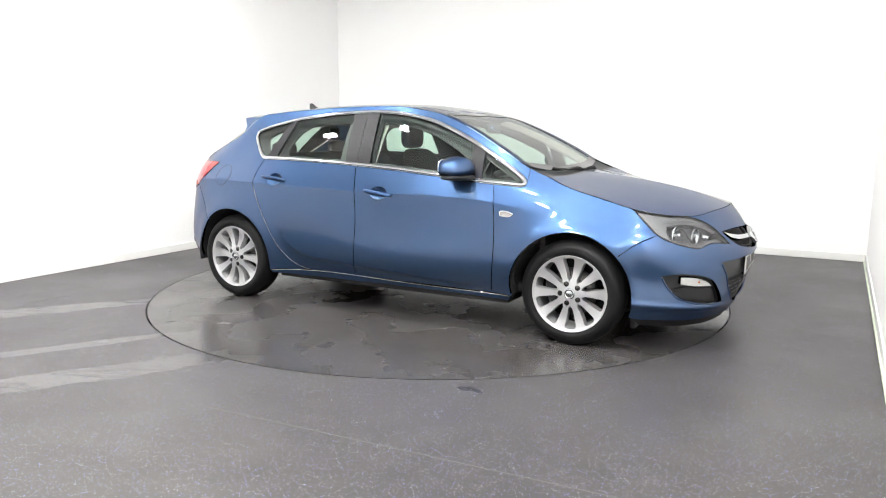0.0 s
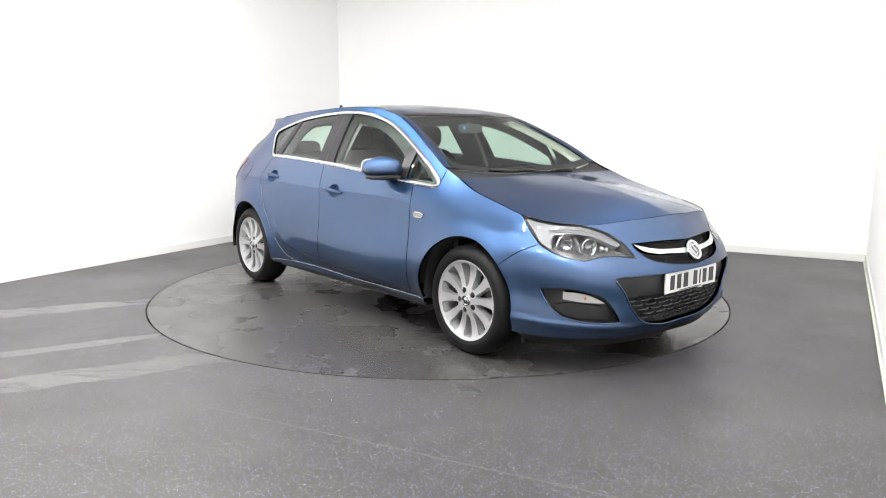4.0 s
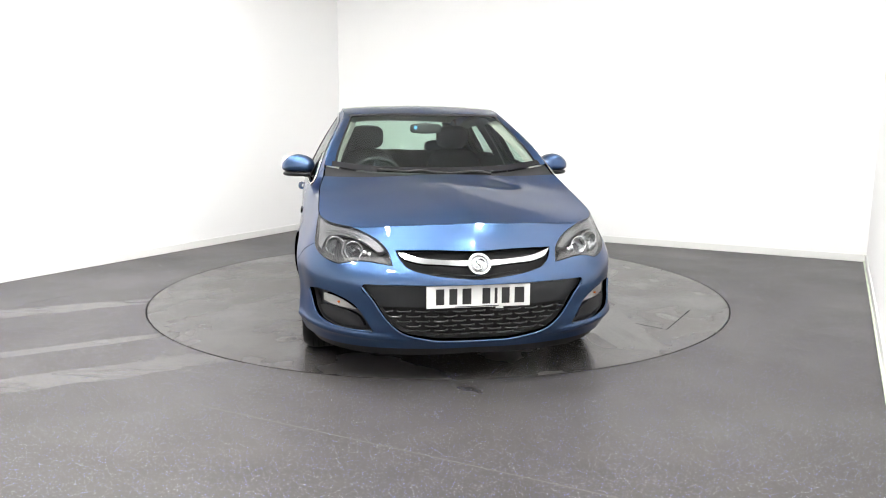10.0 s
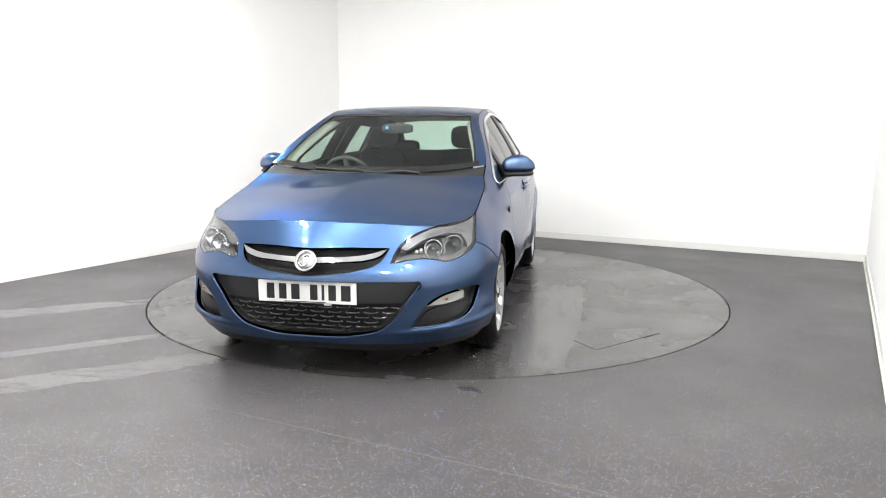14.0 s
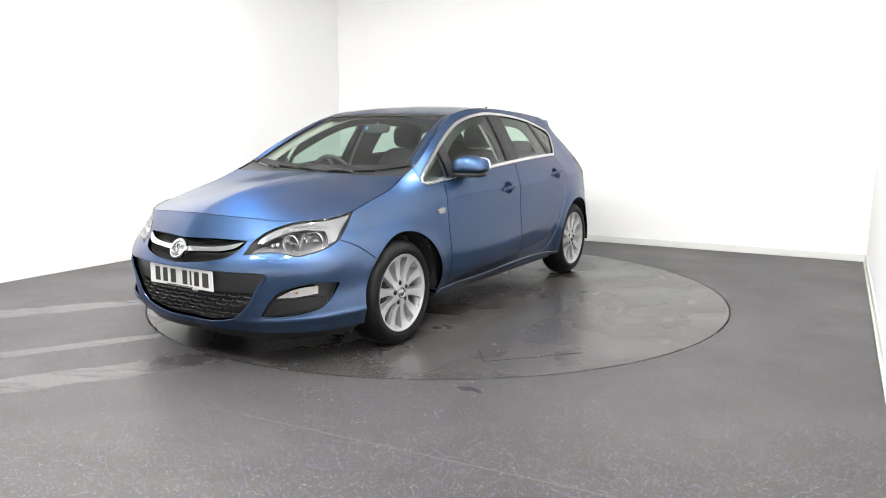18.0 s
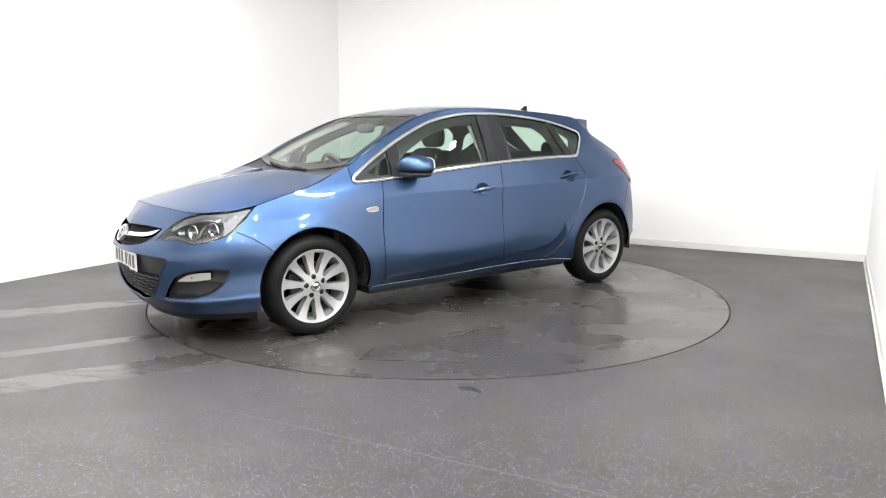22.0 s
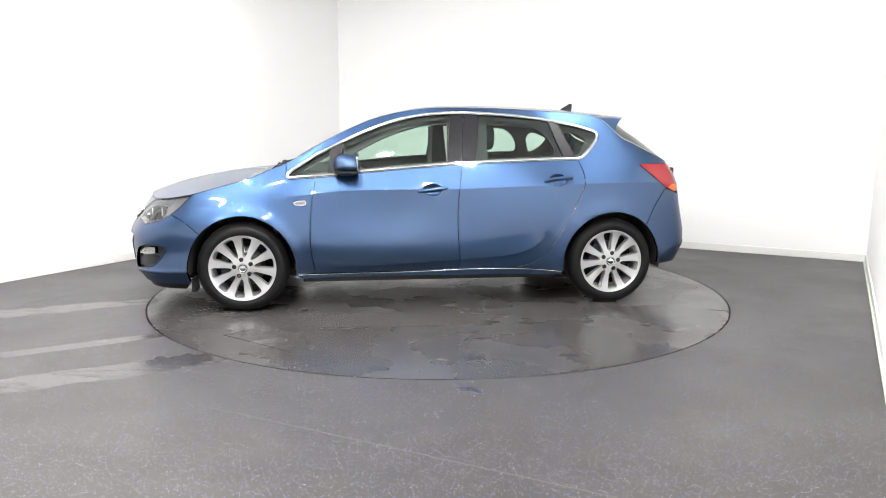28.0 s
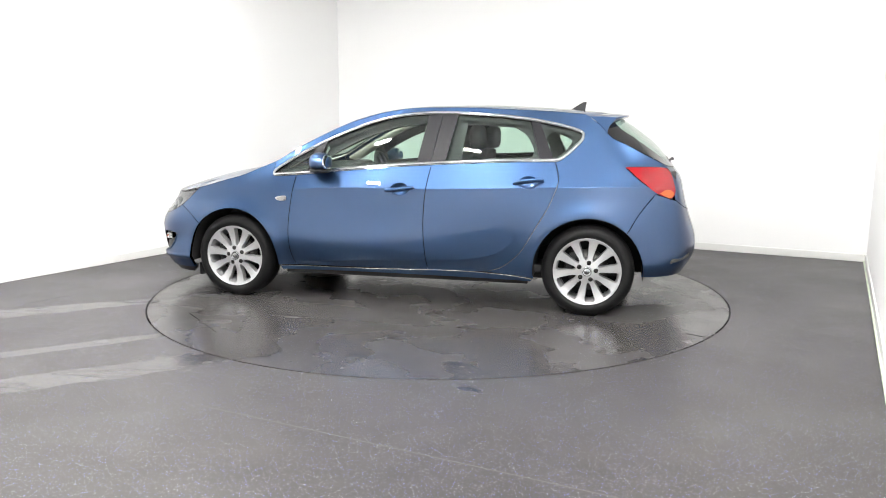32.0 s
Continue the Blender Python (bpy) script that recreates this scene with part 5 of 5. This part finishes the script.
def build_wheel():
    wheel = new("wheel")
    wheel.parent = CAR
    R = .3175
    prof = [(.226, -.205), (.262, -.212), (.292, -.203), (.308, -.186), (R, -.165), (R + .002, -.105), (R, -.045), (.308, -.022), (.292, -.004), (.284, .0005), (.280, .003), (.262, .004), (.250, .0035), (.247, .001), (.238, .000), (.230, -.006)]
    ty = part("tyre", lathe("tyre", prof, 72), RUBBER, wheel, "black road tyre")
    for y in (-.145, -.115, -.085, -.055):
        part("tread_groove", lathe("tread_groove", [(R + .0025, y - .004), (R + .003, y), (R + .0025, y + .004)], 64), GROOVE, ty)
    v, f = [], []
    for k in range(72):
        for y0, y1, sh in ((-.035, -.016, 0), (-.195, -.172, .5)):
            a = 2 * math.pi * (k + sh) / 72
            i = len(v)
            for da, y in ((-.006, y0), (.006, y0), (.006, y1), (-.006, y1)):
                rr = np.interp(y, [-.203, -.186, -.165, -.045, -.022, -.004], [.292, .308, R, R, .308, .292]) + .0012
                v.append((rr * math.cos(a + da), y, rr * math.sin(a + da)))
            f.append((i, i + 1, i + 2, i + 3))
    tagged(part("tread_sipes", mesh_of("tread_sipes", v, f, smooth=False), GROOVE, ty), kind="stuff")
    part("rim", lathe("rim", [(.220, -.20), (.214, -.16), (.205, -.08), (.212, -.03), (.222, -.010), (.231, -.002), (.236, -.004), (.236, -.014)], 72), ALLOY, wheel, "silver alloy rim")
    # cast face: ten broad spokes between rounded windows, five bolt holes
    def dish(q):
        r = np.hypot(q[:, 0], q[:, 1])
        y = np.interp(r, [0, .045, .075, .12, .17, .21, .232], [-.014, -.014, -.018, -.026, -.024, -.014, -.006])
        slope = np.interp(r, [0, .045, .06, .10, .145, .19, .215, .232], [0, -.02, -.12, -.15, .02, .2, .3, .3])
        n = np.stack([-slope * q[:, 0] / (r + 1e-9), np.ones(len(q)), -slope * q[:, 1] / (r + 1e-9)], -1)
        return np.stack([q[:, 0], y, q[:, 1]], -1), n / np.linalg.norm(n, axis=1)[:, None]
    loops = [np.array([(.232 * math.cos(a), .232 * math.sin(a)) for a in np.linspace(0, 2 * math.pi, 120, endpoint=False)])]
    window = curve([(.076, .0), (.088, .0105), (.125, .0205), (.165, .0285), (.192, .0345), (.206, .0345), (.2145, .0270), (.2165, .0)], .006)
    window = np.concatenate([window, (window * (1, -1))[-2:0:-1]])
    shoulders = []
    for k in range(10):
        a = radians(36 * k + 27)
        c, sn = math.cos(a), math.sin(a)
        loops.append(np.stack([window[:, 0] * c - window[:, 1] * sn, window[:, 0] * sn + window[:, 1] * c], -1))
        # sloping shoulders and walls of the opening
        rings = [inset(loops[-1], d)[::-1] for d in (0.0, .0028, .0038)]
        depth = (0.0, .011, .048)
        k, v, f = len(rings[0]), [], []
        for ring_, deep in zip(rings, depth):
            v += list(dish(ring_)[0] - (0, deep, 0))
        for r in (0, 1):
            f += [(r * k + i, r * k + (i + 1) % k, (r + 1) * k + (i + 1) % k, (r + 1) * k + i) for i in range(k)]
        me = mesh_of("spoke_shoulder", v, f)
        me.set_sharp_from_angle(angle=radians(35))
        shoulders.append(me)
    bolts = [(.061 * math.cos(radians(72 * k + 9)), .061 * math.sin(radians(72 * k + 9))) for k in range(5)]
    for bx, bz in bolts:
        loops.append(np.array([(bx + .0170 * math.cos(t), bz + .0170 * math.sin(t)) for t in np.linspace(0, 2 * math.pi, 16, endpoint=False)]))
    v, f, nn = panel_mesh("rim_face", loops, gap=0.0, flange=0.004, step=0.014, place=dish)
    part("rim_face", mesh_of("rim_face", v, f, nn), ALLOY, wheel, "silver ten-spoke cast face")
    for me in shoulders:
        part("spoke_shoulder", me, ALLOY, wheel)
    # near-black disc: the shade behind the hub, put in as colour
    part("hub_shade", lathe("hub_shade", [(.0, -.050), (.085, -.050), (.090, -.075)], 40), DARK, wheel)
    part("hub_cap", lathe("hub_cap", [(0, -.006), (.017, -.006), (.0185, -.0085), (.024, -.0085), (.0255, -.005), (.031, -.005), (.034, -.014)], 32), SATIN, wheel, "grey round centre cap")
    for bx, bz in bolts:
        b = part("wheel_bolt", lathe("wheel_bolt", [(0, .002), (.0085, .002), (.0115, -.003), (.012, -.026), (.016, -.027)], 6), STEEL, wheel, "dark steel wheel bolt")
        b.location = (bx, -.016, bz)
    part("brake_disc", lathe("brake_disc", [(.06, -.085), (.145, -.085), (.145, -.105), (.06, -.105)], 40), STEEL, wheel, "worn steel brake disc")
    part("brake_caliper", smooth_box("brake_caliper", .125, -.085, .02, .035, .035, .075, 4), BLACK, wheel)
    # near-black disc closing the wheel, for the shade behind the spokes
    part("barrel_shade", lathe("barrel_shade", [(.02, -.15), (.20, -.15)], 40), DARK, wheel)
    wheel.matrix_basis = pose(HUB_F, .870, HUB_Z + .0015)
    for x, s, spin in ((HUB_R, 1, -20), (HUB_F, -1, 12), (HUB_R, -1, -30)):
        copy_thing(wheel, pose(x, s * (.872 if x < 0 else .870), HUB_Z + .0015, 0, spin, 0 if s > 0 else 180))


build_wheel()


def build_underbody():
    part("floor_pan", boxed(-1.62, 1.80, -.60, .60, .20, .27, .02), BLACK, CAR, "dark underbody")
    part("under_tray", boxed(-.93, .93, -.815, .815, .198, .25, .01), BLACK, CAR)
    for hub in (HUB_F, HUB_R):
        for s in (1, -1):
            v, f = [], []
            for a in np.linspace(-8, 188, 30):
                for y in (.50, .862):
                    v.append((hub + (ARCH + .006) * math.cos(radians(a)), s * y, HUB_Z + (ARCH + .006) * math.sin(radians(a))))
            f = [(2 * i, 2 * i + 1, 2 * i + 3, 2 * i + 2) for i in range(29)]
            k = len(v)
            v += [(hub + (ARCH + .006) * math.cos(radians(a)), s * .5, HUB_Z + (ARCH + .006) * math.sin(radians(a))) for a in np.linspace(-8, 188, 30)]
            f.append(tuple(range(k, k + 30)))
            part("wheel_arch_liner", mesh_of("wheel_arch_liner", v, f, smooth=False), DARK, CAR, "black wheel arch liner")
        part("axle", tube("axle", [(hub, -.75, HUB_Z), (hub, .75, HUB_Z)], .03, 10), BLACK, CAR)
    part("exhaust", tube("exhaust", [(.9, -.25, .20), (-.8, -.25, .22), (-1.6, -.40, .27), (-1.9, -.40, .29)], .03, 10), STEEL, CAR)
    for s in (1, -1):
        part("mud_guard", boxed(1.69, 1.72, s * .70 - .07, s * .70 + .06, .130, .23, .006), BLACK, CAR)


def build_cabin():
    # inner door cards and side trim, tub and bulkheads
    card = outline([(.98, .30), (-.9, .30)], [(-.9, .30), (-.98, .6)], [(-.98, .6), (-1.28, 1.02)], run(belt, -1.05, .95, 20), [(.95, float(belt(.95))), (1.0, .8), (.98, .30)])
    panel("door_card", card, TRIM, CAR, "dark door trim", lift=-0.07, gap=0.0, flange=0, step=0.06)
    part("cabin_floor", boxed(-1.55, 1.0, -.74, .74, .27, .33, .01), TRIM, CAR)
    part("bulkhead", boxed(1.10, 1.14, -.74, .74, .30, .95, .01), TRIM, CAR)
    # dashboard
    v, f = [], []
    prof = [(1.08, .985), (.95, .995), (.80, .985), (.70, .955), (.66, .90), (.70, .78), (.78, .60), (1.08, .55)]
    ys = np.linspace(-.74, .74, 21)
    for y in ys:
        hump = .02 * math.exp(-((y + .36) / .2) ** 2)
        v += [(x - .02 * (1 - (y / .74) ** 2), y, z + (hump if i in (1, 2, 3) else 0)) for i, (x, z) in enumerate(prof)]
    k = len(prof)
    for i in range(20):
        f += [(i * k + j, i * k + (j + 1) % k, (i + 1) * k + (j + 1) % k, (i + 1) * k + j) for j in range(k)]
    f += [tuple(range(k)), tuple(range(20 * k, 21 * k))]
    dash = part("dashboard", mesh_of("dashboard", v, f), TRIM, CAR, "dark plastic dashboard")
    part("instrument_hood", smooth_box("instrument_hood", .74, -.36, .985, .09, .17, .035, 3), TRIM, dash)
    # steering wheel on the right
    c = Matrix.Translation((.50, -.36, .915)) @ Matrix.Rotation(radians(-66), 4, "Y")
    st = new("steering_wheel")
    st.parent = CAR
    ring = tube("wheel_rim", [(.185 * math.cos(a), .185 * math.sin(a), 0) for a in np.linspace(0, 2 * math.pi, 48, endpoint=False)], .016, 10, True)
    ring.transform(c)
    part("wheel_rim", ring, TRIM, st, "black steering wheel rim")
    for a in (0, 150, 210):
        me = tube("wheel_spoke", [(0, 0, .02), (.18 * math.sin(radians(a + 90)), .18 * math.cos(radians(a + 90)), 0)], .018, 8)
        me.transform(c)
        part("wheel_spoke", me, GREY_PLASTIC, st)
    hb = smooth_box("wheel_hub", 0, 0, .015, .075, .08, .03, 3)
    hb.transform(c)
    part("wheel_hub", hb, TRIM, st)
    # seats
    for y in (.36, -.36):
        seat = new("front_seat")
        seat.parent = CAR
        part("seat_cushion", smooth_box("seat_cushion", .05, y, .50, .27, .25, .10, 4), FABRIC, seat, "black fabric cushion")

        def lean(q):
            return Vector((q.x - 1.75 * q.z * .9, q.y * (1 - .12 * max(0, q.z)), q.z))
        part("backrest", smooth_box("backrest", -.30, y, .83, .085, .245, .30, 4, lean), FABRIC, seat, "black fabric backrest")
        part("headrest", smooth_box("headrest", -.475, y, 1.225, .055, .135, .095, 3.2), FABRIC, seat, "black padded headrest")
        for d in (-.06, .06):
            part("headrest_post", tube("headrest_post", [(-.44, y + d, 1.08), (-.465, y + d, 1.18)], .007, 8), CHROME, seat)
    bench = new("rear_bench")
    bench.parent = CAR
    part("seat_cushion", smooth_box("seat_cushion", -.80, 0, .52, .27, .64, .11, 5), FABRIC, bench)
    part("backrest", smooth_box("backrest", -1.13, 0, .82, .08, .66, .28, 6, lambda q: Vector((q.x - 1.4 * q.z, q.y, q.z))), FABRIC, bench)
    for y in (.36, -.36):
        part("headrest", smooth_box("headrest", -1.25, y, 1.125, .045, .13, .065, 3), FABRIC, bench)
    part("parcel_shelf", boxed(-1.88, -1.27, -.60, .60, .985, 1.005, .005), TRIM, CAR, "black parcel shelf")
    for s in (1, -1):
        part("rear_pillar_lining", boxed(-1.40, -1.38, min(s * .42, s * .56), max(s * .42, s * .56), 1.0, 1.30, .006), TRIM, CAR, "dark lining beside the rear window")
    part("boot_trim", boxed(-1.92, -1.88, -.6, .6, .45, 1.0, .01), TRIM, CAR)
    # rear-view mirror with a round blue sticker on the glass beside it
    m = part("interior_mirror", smooth_box("interior_mirror", .44, 0, 1.292, .018, .115, .036, 3.5), TRIM, CAR, "dark rear-view mirror")
    part("mirror_stem", tube("mirror_stem", [(.445, 0, 1.29), (.42, 0, 1.335)], .012, 8), TRIM, m)
    d = lathe("sticker", [(0, .0), (.013, .0)], 20)
    d.transform(Matrix.Translation((.463, -.075, 1.297)) @ Vector((.9, 0, .3)).to_track_quat("Y", "Z").to_matrix().to_4x4())
    part("sensor_dot", d, BLUE_DOT, m, "round pale blue sticker")
    # pale screen pillar trims
    for s in (1, -1):
        t = np.linspace(1.0, .33, 16)
        v = []
        for q in t:
            p, n = skin([q], [float(EDGE[0](q)) - .004], -.02)
            p = p[0] * (1, s, 1)
            v += [p + (-.01, -s * .000, -.015), p + (-.05, -s * .075, -.03), p + (-.09, s * .03, -.055)]
        f = []
        for i in range(15):
            f += [(3 * i + a, 3 * i + a + 1, 3 * i + a + 4, 3 * i + a + 3) for a in (0, 1)]
        part("pillar_trim", mesh_of("pillar_trim", v, f), LINING, CAR, "pale screen pillar trim")


build_underbody()
build_cabin()


# ---- the turntable carries the car round ----
TURN = hermite([0, 3, 6, 9, 12, 15, 18, 21, 24, 27, 30, 32], [-28.90, -44.33, -59.84, -75.45, -91.11, -106.78, -122.35, -137.81, -153.15, -168.40, -183.60, -193.71])


def motions():
    times = [0.5 * i for i in range(65)]
    walk(TURNTABLE, [(t, pose(0, 0, 0, 0, 0, float(TURN(t)))) for t in times])
    walk(CAR, [(t, pose(0, 0, 0, 0, 0, float(TURN(t))) @ pose(0.1254, -0.1910, 0)) for t in times])


motions()
